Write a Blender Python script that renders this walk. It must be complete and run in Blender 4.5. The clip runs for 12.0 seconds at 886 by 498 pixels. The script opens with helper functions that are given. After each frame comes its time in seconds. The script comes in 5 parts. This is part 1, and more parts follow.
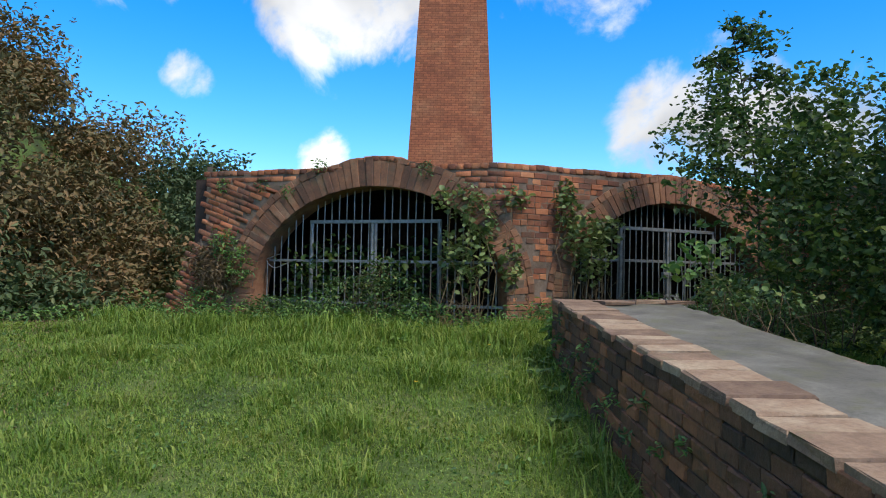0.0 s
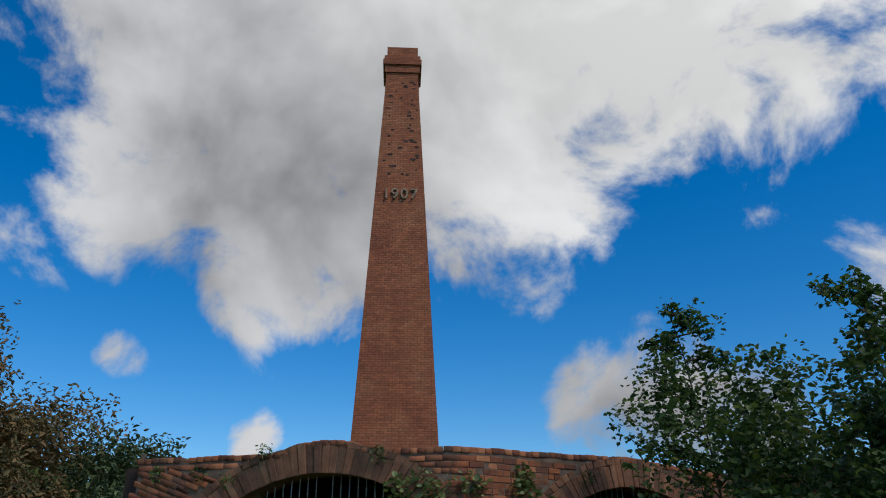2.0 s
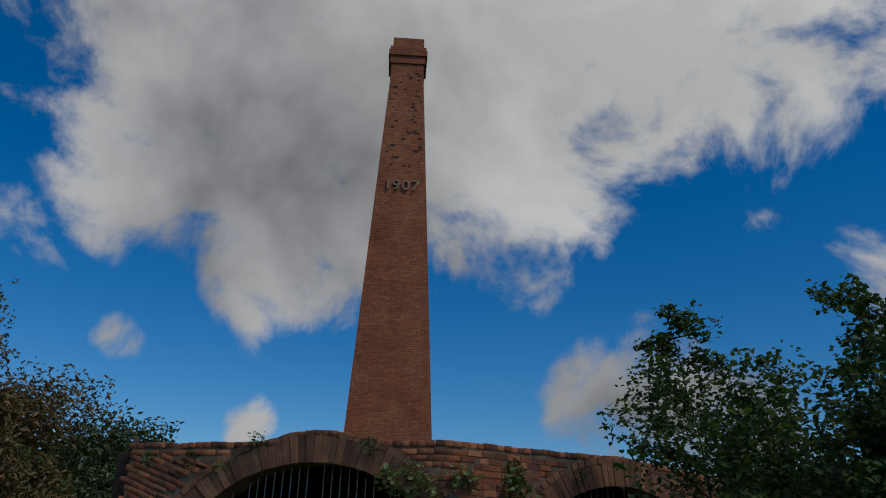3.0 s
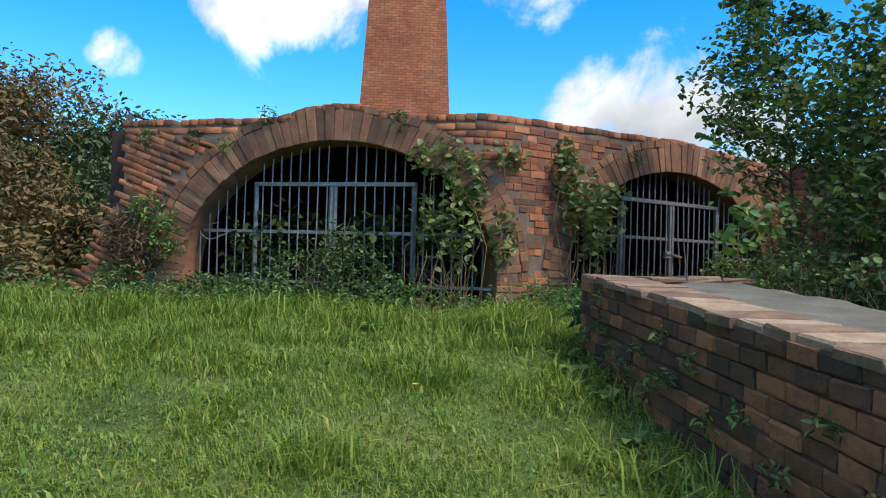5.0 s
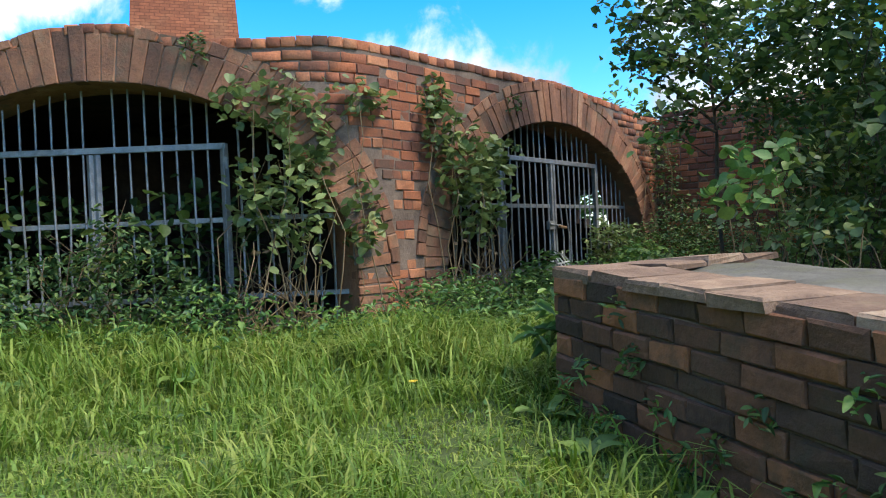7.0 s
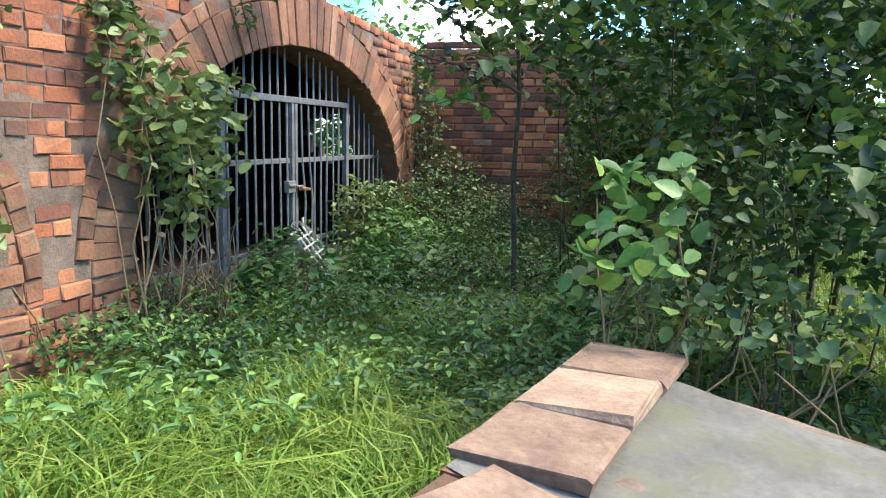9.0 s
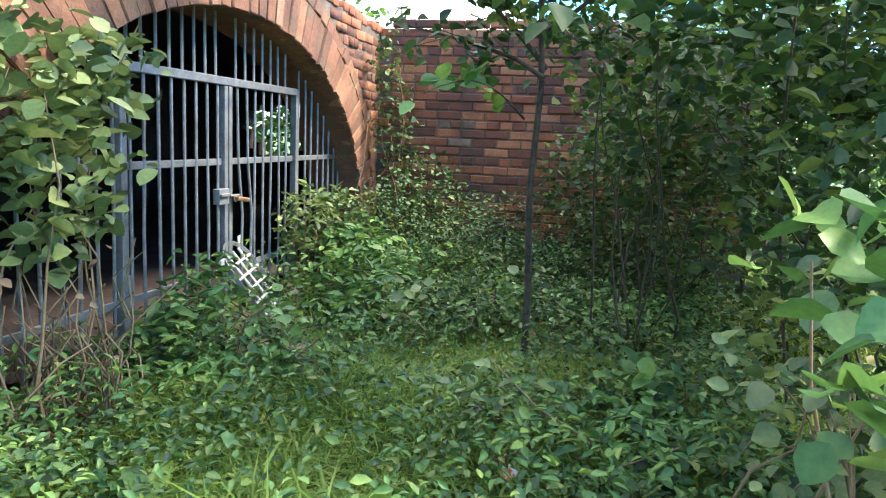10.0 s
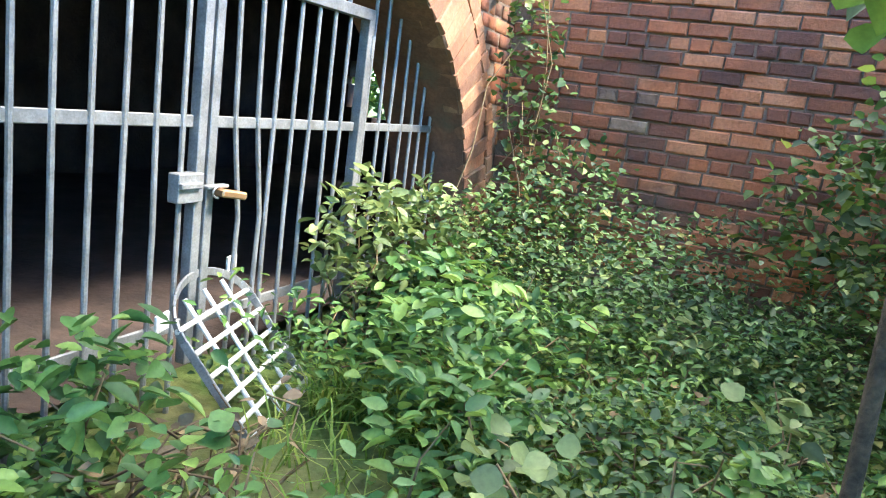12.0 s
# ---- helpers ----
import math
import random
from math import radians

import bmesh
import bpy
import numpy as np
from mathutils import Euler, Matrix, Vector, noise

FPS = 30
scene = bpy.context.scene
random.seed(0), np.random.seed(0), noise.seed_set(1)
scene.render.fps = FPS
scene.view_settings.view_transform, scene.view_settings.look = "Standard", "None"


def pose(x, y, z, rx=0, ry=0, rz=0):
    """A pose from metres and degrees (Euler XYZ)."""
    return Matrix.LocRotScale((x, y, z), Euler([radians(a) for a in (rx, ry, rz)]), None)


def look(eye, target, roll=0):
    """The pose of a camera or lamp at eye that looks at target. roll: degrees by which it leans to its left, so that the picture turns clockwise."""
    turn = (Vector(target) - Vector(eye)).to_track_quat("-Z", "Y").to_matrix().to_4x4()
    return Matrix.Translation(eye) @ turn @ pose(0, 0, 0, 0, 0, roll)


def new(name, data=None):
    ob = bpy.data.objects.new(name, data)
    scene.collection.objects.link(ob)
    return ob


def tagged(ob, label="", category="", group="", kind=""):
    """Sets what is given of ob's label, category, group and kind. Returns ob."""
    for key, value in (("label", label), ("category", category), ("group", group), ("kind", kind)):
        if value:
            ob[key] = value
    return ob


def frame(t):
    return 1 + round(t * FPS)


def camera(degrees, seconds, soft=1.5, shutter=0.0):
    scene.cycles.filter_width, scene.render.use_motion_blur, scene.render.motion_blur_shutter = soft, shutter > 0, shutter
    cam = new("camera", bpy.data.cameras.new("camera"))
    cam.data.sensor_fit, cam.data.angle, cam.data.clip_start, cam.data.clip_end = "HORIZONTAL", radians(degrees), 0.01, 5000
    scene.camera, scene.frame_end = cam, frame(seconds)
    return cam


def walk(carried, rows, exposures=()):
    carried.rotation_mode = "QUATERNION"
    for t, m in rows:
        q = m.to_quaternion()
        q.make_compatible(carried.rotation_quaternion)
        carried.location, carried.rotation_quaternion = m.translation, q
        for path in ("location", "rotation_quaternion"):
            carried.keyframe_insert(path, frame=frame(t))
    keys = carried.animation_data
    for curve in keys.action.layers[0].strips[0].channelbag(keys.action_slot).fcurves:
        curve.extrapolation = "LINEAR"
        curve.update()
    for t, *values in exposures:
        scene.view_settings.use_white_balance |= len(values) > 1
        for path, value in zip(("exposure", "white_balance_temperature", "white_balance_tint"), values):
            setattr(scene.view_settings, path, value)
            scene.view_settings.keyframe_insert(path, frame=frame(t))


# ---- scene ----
cam = camera(62.0, 12.0, soft=1.1)
PATH = [
    (0, (-8.174, -8.519, 0.992), (-7.165, -6.793, 1.054), 1.0),
    (0.5, (-8.196, -8.409, 1.065), (-7.157, -6.714, 1.278), 1.2),
    (1, (-8.246, -8.358, 1.111), (-7.190, -6.711, 1.526), 0.9),
    (1.5, (-8.255, -8.318, 1.102), (-7.190, -6.751, 1.741), -0.0),
    (2, (-8.309, -8.342, 1.046), (-7.255, -6.837, 1.835), -0.3),
    (2.5, (-8.297, -8.350, 1.072), (-7.254, -6.899, 1.972), 1.3),
    (3, (-8.288, -8.343, 1.075), (-7.229, -6.831, 1.845), 1.6),
    (3.5, (-8.277, -8.326, 1.052), (-7.200, -6.707, 1.520), 1.1),
    (3.7, (-8.266, -8.313, 1.039), (-7.189, -6.651, 1.323), 1.3),
    (5.3, (-7.423, -6.221, 0.770), (-6.240, -4.609, 0.792), 0.9),
    (5.5, (-7.278, -5.949, 0.795), (-6.070, -4.355, 0.804), 0.2),
    (6, (-7.007, -5.426, 0.818), (-5.699, -3.913, 0.816), -0.8),
    (6.5, (-6.732, -4.894, 0.844), (-5.308, -3.490, 0.832), -2.2),
    (7, (-6.370, -4.380, 0.881), (-4.818, -3.119, 0.858), -2.6),
    (7.5, (-6.012, -3.943, 0.951), (-4.324, -2.875, 0.854), -3.6),
    (7.7, (-5.863, -3.821, 0.966), (-4.129, -2.833, 0.829), -4.4),
    (9.3, (-4.278, -2.967, 1.514), (-2.382, -2.412, 1.204), 2.2),
    (9.5, (-4.018, -2.802, 1.519), (-2.117, -2.264, 1.208), 2.2),
    (10, (-3.322, -2.491, 1.446), (-1.396, -2.048, 1.143), 2.5),
    (10.5, (-2.755, -2.229, 1.479), (-0.8, -1.944, 1.165), 3.7),
    (11, (-2.181, -2.047, 1.523), (-0.216, -1.889, 1.188), 4.0),
    (11.5, (-1.578, -1.924, 1.467), (0.35, -1.526, 1.113), 5.4),
    (12, (-0.988, -1.767, 1.412), (0.831, -1.038, 1.011), 7.8),
]
EXPOSURES = [(0, 0.15), (0.5, 0.05), (1.0, -0.25), (1.5, -0.5), (2.0, -0.85), (2.5, -1.1), (3.0, -1.5), (3.3, -1.8), (3.7, -2.5), (4.2, -1.0),
             (4.8, 0.3), (5.5, 0.45), (7.0, 0.75), (7.7, 1.05), (9.3, 1.9), (10.5, 2.5), (12.0, 2.95)]
walk(cam, [(t, look(eye, target, roll)) for t, eye, target, roll in PATH], EXPOSURES)

# ---- world and sun ----
SUN_AZ, SUN_EL = 168.0, 52.0      # degrees from +y towards +x, and above the horizon
world = bpy.data.worlds.new("world")
scene.world = world
world.use_nodes = True


def build_world():
    nt = world.node_tree
    nt.nodes.clear()
    N, L = nt.nodes.new, nt.links.new
    out, bg = N("ShaderNodeOutputWorld"), N("ShaderNodeBackground")
    sky = N("ShaderNodeTexSky")
    sky.sky_type, sky.sun_disc = "NISHITA", False
    sky.sun_elevation, sky.sun_rotation = radians(SUN_EL), radians(SUN_AZ)
    sky.ozone_density, sky.dust_density, sky.air_density = 6.0, 0.3, 1.0
    tc = N("ShaderNodeTexCoord")
    sat = N("ShaderNodeHueSaturation")
    sat.inputs["Saturation"].default_value = 1.36
    sat.inputs["Hue"].default_value = 0.501
    sat.inputs["Value"].default_value = 1.5
    L(sky.outputs[0], sat.inputs["Color"])

    def math_node(op, a, b=None, clamp=False):
        m = N("ShaderNodeMath")
        m.operation, m.use_clamp = op, clamp
        for k, v in enumerate((a, b)):
            if v is None:
                continue
            if isinstance(v, (int, float)):
                m.inputs[k].default_value = v
            else:
                L(v, m.inputs[k])
        return m.outputs[0]

    def noise_node(scale, detail, rough, dist=0.0):
        n = N("ShaderNodeTexNoise")
        n.inputs["Scale"].default_value, n.inputs["Detail"].default_value = scale, detail
        n.inputs["Roughness"].default_value, n.inputs["Distortion"].default_value = rough, dist
        L(tc.outputs["Generated"], n.inputs["Vector"])
        return n.outputs["Fac"]

    def lobe(az, el, inner, outer):
        """1 towards a direction, falling to 0 between two angles off it."""
        d = N("ShaderNodeVectorMath")
        d.operation = "DOT_PRODUCT"
        L(tc.outputs["Generated"], d.inputs[0])
        a, e = radians(az), radians(el)
        d.inputs[1].default_value = (math.sin(a) * math.cos(e), math.cos(a) * math.cos(e), math.sin(e))
        r = N("ShaderNodeMapRange")
        r.interpolation_type = "SMOOTHSTEP"
        r.inputs["From Min"].default_value, r.inputs["From Max"].default_value = math.cos(radians(outer)), math.cos(radians(inner))
        L(d.outputs["Value"], r.inputs["Value"])
        return r.outputs[0]

    big = math_node("MAXIMUM", lobe(25, 44, 10, 29), lobe(52, 60, 16, 38))
    big = math_node("MAXIMUM", big, lobe(100, 60, 12, 45))
    for az, el, out_, k in ((45, 40, 24, 0.95), (55, 9, 13, 0.6), (72, 8, 16, 0.64), (0, 18, 9, 0.42), (21, 8.5, 3, 0.5), (200, 50, 70, 0.55), (300, 45, 60, 0.5), (11, 14, 3, 0.44), (57, 15.3, 3, 0.46), (22.5, 20, 7, 0.8), (23, 26, 14, 1.0), (13, 28, 13, 0.85), (4, 31, 8, 0.5), (48, 10, 8, 0.62), (40, 24, 9, 0.6)):
        big = math_node("MAXIMUM", big, math_node("MULTIPLY", lobe(az, el, 0.2, out_), k))
    field = math_node("ADD", big, math_node("MULTIPLY", math_node("SUBTRACT", noise_node(6.5, 9, 0.6, 0.3), 0.5), 1.9))
    mask = N("ShaderNodeMapRange")
    mask.interpolation_type = "SMOOTHSTEP"
    mask.inputs["From Min"].default_value, mask.inputs["From Max"].default_value = 0.36, 0.74
    L(field, mask.inputs["Value"])
    ramp = N("ShaderNodeValToRGB")
    ramp.color_ramp.elements[0].position, ramp.color_ramp.elements[0].color = 0.36, (3.0, 3.1, 3.3, 1)
    ramp.color_ramp.elements[1].position, ramp.color_ramp.elements[1].color = 0.62, (7.6, 7.7, 7.9, 1)
    L(noise_node(3.2, 5, 0.5, 0.2), ramp.inputs[0])
    glow = N("ShaderNodeMix")
    glow.data_type, glow.blend_type = "RGBA", "ADD"
    L(lobe(62, 46, 2, 34), glow.inputs[0])
    L(ramp.outputs[0], glow.inputs[6])
    glow.inputs[7].default_value = (5, 5, 4.8, 1)
    mix = N("ShaderNodeMix")
    mix.data_type = "RGBA"
    L(mask.outputs[0], mix.inputs[0])
    L(sat.outputs[0], mix.inputs[6])
    L(glow.outputs[2], mix.inputs[7])
    L(mix.outputs[2], bg.inputs["Color"])
    bg.inputs["Strength"].default_value = 0.15
    L(bg.outputs[0], out.inputs[0])


build_world()
sun = new("sun", bpy.data.lights.new("sun", "SUN"))
sun.data.energy, sun.data.angle, sun.data.color = 2.6, radians(16), (1.0, 0.91, 0.77)
_a, _e = radians(SUN_AZ), radians(SUN_EL)
sun.matrix_world = look((20 * math.sin(_a) * math.cos(_e), 20 * math.cos(_a) * math.cos(_e), 20 * math.sin(_e)), (0, 0, 0))


# ---- materials ----
def material(name, stops, scale=6.0, rough=0.8, bump=0.3, fine=60.0, metal=0.0, island=0.0, obj=0.0, stain=None, trans=0.0, stain_scale=2.0):
    """A surface whose colour runs through stops (place, colour) by noise, per-piece chance and stains."""
    m = bpy.data.materials.new(name)
    m.use_nodes = True
    nt = m.node_tree
    N, L = nt.nodes.new, nt.links.new
    bsdf = nt.nodes["Principled BSDF"]
    bsdf.inputs["Roughness"].default_value, bsdf.inputs["Metallic"].default_value = rough, metal
    tc = N("ShaderNodeTexCoord")
    geo = N("ShaderNodeNewGeometry")
    n1, n2 = N("ShaderNodeTexNoise"), N("ShaderNodeTexNoise")
    for n, sc in ((n1, scale), (n2, fine)):
        n.inputs["Scale"].default_value, n.inputs["Detail"].default_value, n.inputs["Roughness"].default_value = sc, 5, 0.6
        L(geo.outputs["Position"], n.inputs["Vector"])
    val = n1.outputs["Fac"]
    for amount, node, sock in ((island, geo, "Random Per Island"), (obj, None, "Random")):
        if amount:
            src = node or N("ShaderNodeObjectInfo")
            mx = N("ShaderNodeMix")
            mx.inputs[0].default_value = amount
            L(val, mx.inputs[2])
            L(src.outputs[sock], mx.inputs[3])
            val = mx.outputs[0]
    ramp = N("ShaderNodeValToRGB")
    el = ramp.color_ramp.elements
    while len(el) < len(stops):
        el.new(0.5)
    for e, (p, c) in zip(el, stops):
        e.position, e.color = p, (*c, 1)
    L(val, ramp.inputs[0])
    col = ramp.outputs[0]
    g = N("ShaderNodeMix")
    g.data_type, g.blend_type = "RGBA", "MULTIPLY"
    g.inputs[0].default_value = 0.5
    r2 = N("ShaderNodeMapRange")
    r2.inputs["From Min"].default_value, r2.inputs["From Max"].default_value = 0.3, 0.7
    r2.inputs["To Min"].default_value, r2.inputs["To Max"].default_value = 0.55, 1.25
    L(n2.outputs["Fac"], r2.inputs["Value"])
    L(col, g.inputs[6])
    L(r2.outputs[0], g.inputs[7])
    col = g.outputs[2]
    if stain:
        n3 = N("ShaderNodeTexNoise")
        n3.inputs["Scale"].default_value, n3.inputs["Detail"].default_value, n3.inputs["Roughness"].default_value = stain_scale, 8, 0.65
        L(geo.outputs["Position"], n3.inputs["Vector"])
        r3 = N("ShaderNodeMapRange")
        r3.inputs["From Min"].default_value, r3.inputs["From Max"].default_value = stain[1], stain[1] + 0.14
        r3.inputs["To Max"].default_value = stain[2]
        L(n3.outputs["Fac"], r3.inputs["Value"])
        s = N("ShaderNodeMix")
        s.data_type = "RGBA"
        L(r3.outputs[0], s.inputs[0])
        L(col, s.inputs[6])
        s.inputs[7].default_value = (*stain[0], 1)
        col = s.outputs[2]
    L(col, bsdf.inputs["Base Color"])
    if bump:
        b = N("ShaderNodeBump")
        b.inputs["Strength"].default_value, b.inputs["Distance"].default_value = bump, 0.01
        L(n2.outputs["Fac"], b.inputs["Height"])
        L(b.outputs[0], bsdf.inputs["Normal"])
    if trans:
        t, mx = N("ShaderNodeBsdfTranslucent"), N("ShaderNodeMixShader")
        L(col, t.inputs["Color"])
        mx.inputs[0].default_value = trans
        L(bsdf.outputs[0], mx.inputs[1])
        L(t.outputs[0], mx.inputs[2])
        L(mx.outputs[0], nt.nodes["Material Output"].inputs["Surface"])
    return m


BRICK = material("brick", [(0.2, (0.125, 0.054, 0.038)), (0.4, (0.239, 0.084, 0.045)), (0.58, (0.410, 0.135, 0.058)), (0.78, (0.536, 0.227, 0.110))],
                 scale=3.0, rough=0.9, bump=0.6, fine=55, island=0.5, obj=0.0, stain=((0.085, 0.062, 0.045), 0.5, 0.7), stain_scale=1.7)
BRICK_PIECE = material("brick_piece", [(0.2, (0.125, 0.054, 0.038)), (0.4, (0.239, 0.084, 0.045)), (0.58, (0.410, 0.135, 0.058)), (0.78, (0.536, 0.227, 0.110))],
                       scale=3.0, rough=0.9, bump=0.6, fine=55, obj=0.5, stain=((0.085, 0.062, 0.045), 0.5, 0.7), stain_scale=1.7)
RING = material("arch_brick", [(0.22, (0.07, 0.042, 0.03)), (0.42, (0.19, 0.09, 0.055)), (0.6, (0.31, 0.14, 0.075)), (0.8, (0.42, 0.25, 0.15))],
                scale=4.0, rough=0.9, bump=0.7, fine=45, obj=0.3, stain=((0.13, 0.11, 0.07), 0.52, 0.6), stain_scale=3.4)
MORTAR = material("mortar", [(0.3, (0.1, 0.07, 0.052)), (0.7, (0.25, 0.185, 0.14))], scale=5, rough=0.95, bump=0.7, fine=70)
# near-black brick: the shade of chamber and holes is put into the colour
SHADED_BRICK = material("shaded_brick", [(0.3, (0.03, 0.022, 0.02)), (0.7, (0.09, 0.06, 0.05))], scale=4, rough=0.95, bump=0.6, fine=30)
OLD_BRICK = material("mossy_brick", [(0.25, (0.057, 0.036, 0.024)), (0.5, (0.172, 0.079, 0.043)), (0.68, (0.310, 0.126, 0.057)), (0.85, (0.460, 0.179, 0.076))],
                     scale=3.5, rough=0.9, bump=1.0, fine=32, obj=0.5, stain=((0.05, 0.048, 0.03), 0.5, 0.65), stain_scale=3.5)
COPING = material("coping", [(0.3, (0.15, 0.09, 0.06)), (0.55, (0.29, 0.19, 0.125)), (0.75, (0.42, 0.32, 0.22))],
                  scale=7, rough=0.85, bump=0.9, fine=40, obj=0.4, stain=((0.16, 0.17, 0.08), 0.6, 0.6), stain_scale=3.0)
CEMENT = material("cement", [(0.3, (0.068, 0.064, 0.056)), (0.7, (0.180, 0.173, 0.150))], scale=3, rough=0.65, bump=0.6, fine=40,
                  stain=((0.11, 0.11, 0.06), 0.5, 0.75), stain_scale=3.5)
STEEL = material("galvanised_steel", [(0.3, (0.19, 0.20, 0.205)), (0.7, (0.36, 0.37, 0.375))], scale=12, rough=0.5, bump=0.12, fine=120, metal=0.55,
                 stain=((0.2, 0.12, 0.08), 0.66, 0.6), stain_scale=9)
WHITE = material("worn_white_paint", [(0.3, (0.5, 0.5, 0.47)), (0.7, (0.72, 0.72, 0.69))], scale=14, rough=0.55, bump=0.2, fine=90,
                 stain=((0.22, 0.2, 0.14), 0.6, 0.7), stain_scale=14)
PALE = material("pale_brick", [(0.3, (0.273, 0.182, 0.117)), (0.7, (0.390, 0.293, 0.208))], scale=8, rough=0.85, bump=0.4)
WRAPPER = material("printed_wrapper", [(0.45, (0.75, 0.16, 0.03)), (0.52, (0.8, 0.3, 0.1)), (0.58, (0.8, 0.78, 0.72))], scale=30, rough=0.4, bump=0.1)
BRASS = material("tarnished_brass", [(0.3, (0.35, 0.2, 0.1)), (0.7, (0.55, 0.34, 0.18))], scale=20, rough=0.45, metal=0.7, bump=0.1)
SOIL = material("soil_and_turf", [(0.3, (0.035, 0.05, 0.014)), (0.5, (0.08, 0.13, 0.025)), (0.7, (0.15, 0.15, 0.055))], scale=1.6, rough=1.0, bump=1.0, fine=30)
BARK = material("bark", [(0.3, (0.035, 0.028, 0.02)), (0.7, (0.12, 0.09, 0.06))], scale=20, rough=0.9, bump=0.6, fine=80)
STRAW = material("dry_stems", [(0.3, (0.12, 0.08, 0.045)), (0.7, (0.3, 0.21, 0.11))], scale=6, rough=0.9, bump=0.2, island=0.6)
GRASS = material("grass", [(0.2, (0.06, 0.13, 0.013)), (0.42, (0.135, 0.25, 0.025)), (0.6, (0.24, 0.34, 0.05)), (0.8, (0.35, 0.38, 0.09))],
                 scale=1.3, rough=0.6, bump=0, island=0.45, trans=0.3)
LEAF = material("leaf", [(0.2, (0.022, 0.057, 0.019)), (0.5, (0.053, 0.114, 0.031)), (0.72, (0.106, 0.176, 0.035)), (0.9, (0.229, 0.264, 0.053))],
                scale=1.5, rough=0.55, bump=0, island=0.6, trans=0.42)
IVY = material("bramble_leaf", [(0.15, (0.02, 0.05, 0.02)), (0.45, (0.055, 0.125, 0.035)), (0.7, (0.13, 0.22, 0.055)), (0.9, (0.34, 0.3, 0.09))],
               scale=2.0, rough=0.58, bump=0, island=0.6, trans=0.25)
NETTLE = material("nettle_leaf", [(0.2, (0.045, 0.12, 0.035)), (0.5, (0.11, 0.24, 0.06)), (0.8, (0.25, 0.38, 0.08))],
                  scale=2.0, rough=0.5, bump=0, island=0.6, trans=0.3)
SCRUB = material("autumn_scrub", [(0.2, (0.061, 0.068, 0.024)), (0.4, (0.135, 0.115, 0.041)), (0.58, (0.230, 0.149, 0.061)), (0.8, (0.351, 0.189, 0.081))],
                 scale=0.22, rough=0.75, bump=0, island=0.35, trans=0.15)
SCRUB_GREEN = material("green_scrub", [(0.2, (0.037, 0.069, 0.025)), (0.55, (0.081, 0.125, 0.044)), (0.85, (0.188, 0.200, 0.075))],
                       scale=0.4, rough=0.7, bump=0, island=0.45, trans=0.15)
CLIMBER = material("climber_leaf", [(0.2, (0.068, 0.108, 0.038)), (0.5, (0.162, 0.230, 0.074)), (0.75, (0.284, 0.351, 0.121)), (0.92, (0.459, 0.446, 0.162))],
                   scale=2.0, rough=0.5, bump=0, island=0.6, trans=0.3)
YELLOW = material("yellow_petal", [(0.3, (0.75, 0.48, 0.02)), (0.7, (0.85, 0.6, 0.03))], rough=0.6, bump=0)


def chimney_material():
    """Weathered red stack brick, its thin courses as colour and relief."""
    m = material("stack_brick", [(0.25, (0.27, 0.085, 0.042)), (0.5, (0.38, 0.13, 0.06)), (0.75, (0.43, 0.185, 0.09))], scale=0.9, rough=0.9, bump=0, fine=9)
    nt = m.node_tree
    N, L = nt.nodes.new, nt.links.new
    bsdf = nt.nodes["Principled BSDF"]
    uv, tex, mix, b = N("ShaderNodeUVMap"), N("ShaderNodeTexBrick"), N("ShaderNodeMix"), N("ShaderNodeBump")
    tex.inputs["Scale"].default_value = 1.0
    tex.inputs["Brick Width"].default_value, tex.inputs["Row Height"].default_value, tex.inputs["Mortar Size"].default_value = 0.235, 0.082, 0.009
    tex.inputs["Color1"].default_value, tex.inputs["Color2"].default_value = (0.75, 0.75, 0.75, 1), (1.3, 1.2, 1.15, 1)
    tex.inputs["Mortar"].default_value = (0.45, 0.42, 0.4, 1)
    L(uv.outputs[0], tex.inputs["Vector"])
    mix.data_type, mix.blend_type = "RGBA", "MULTIPLY"
    mix.inputs[0].default_value = 0.75
    L(bsdf.inputs["Base Color"].links[0].from_socket, mix.inputs[6])
    L(tex.outputs["Color"], mix.inputs[7])
    L(mix.outputs[2], bsdf.inputs["Base Color"])
    b.inputs["Strength"].default_value, b.inputs["Distance"].default_value, b.invert = 0.7, 0.02, True
    L(tex.outputs["Fac"], b.inputs["Height"])
    L(b.outputs[0], bsdf.inputs["Normal"])
    return m


STACK = chimney_material()


# ---- mesh helpers ----
def mesh_object(name, verts, faces, mat, parent=None, smooth=False):
    me = bpy.data.meshes.new(name)
    me.from_pydata([tuple(v) for v in verts], [], faces)
    me.materials.append(mat)
    if smooth:
        me.shade_smooth()
    ob = new(name, me)
    ob.parent = parent
    return ob


def batch_object(name, verts, quads, mat, parent=None, tris=None):
    """A mesh out of numpy arrays: verts (n,3), quads (m,4) and, if given, tris (k,3)."""
    me = bpy.data.meshes.new(name)
    nt3 = 0 if tris is None else len(tris)
    me.vertices.add(len(verts))
    me.vertices.foreach_set("co", np.asarray(verts, dtype=np.float32).ravel())
    loops = np.concatenate([np.asarray(quads, dtype=np.int32).ravel()] + ([np.asarray(tris, dtype=np.int32).ravel()] if nt3 else []))
    me.loops.add(len(loops))
    me.loops.foreach_set("vertex_index", loops)
    nq = len(quads)
    me.polygons.add(nq + nt3)
    starts = np.concatenate([np.arange(nq) * 4, nq * 4 + np.arange(nt3) * 3]).astype(np.int32)
    me.polygons.foreach_set("loop_start", starts)
    me.update(calc_edges=True)
    me.materials.append(mat)
    ob = new(name, me)
    ob.parent = parent
    return ob


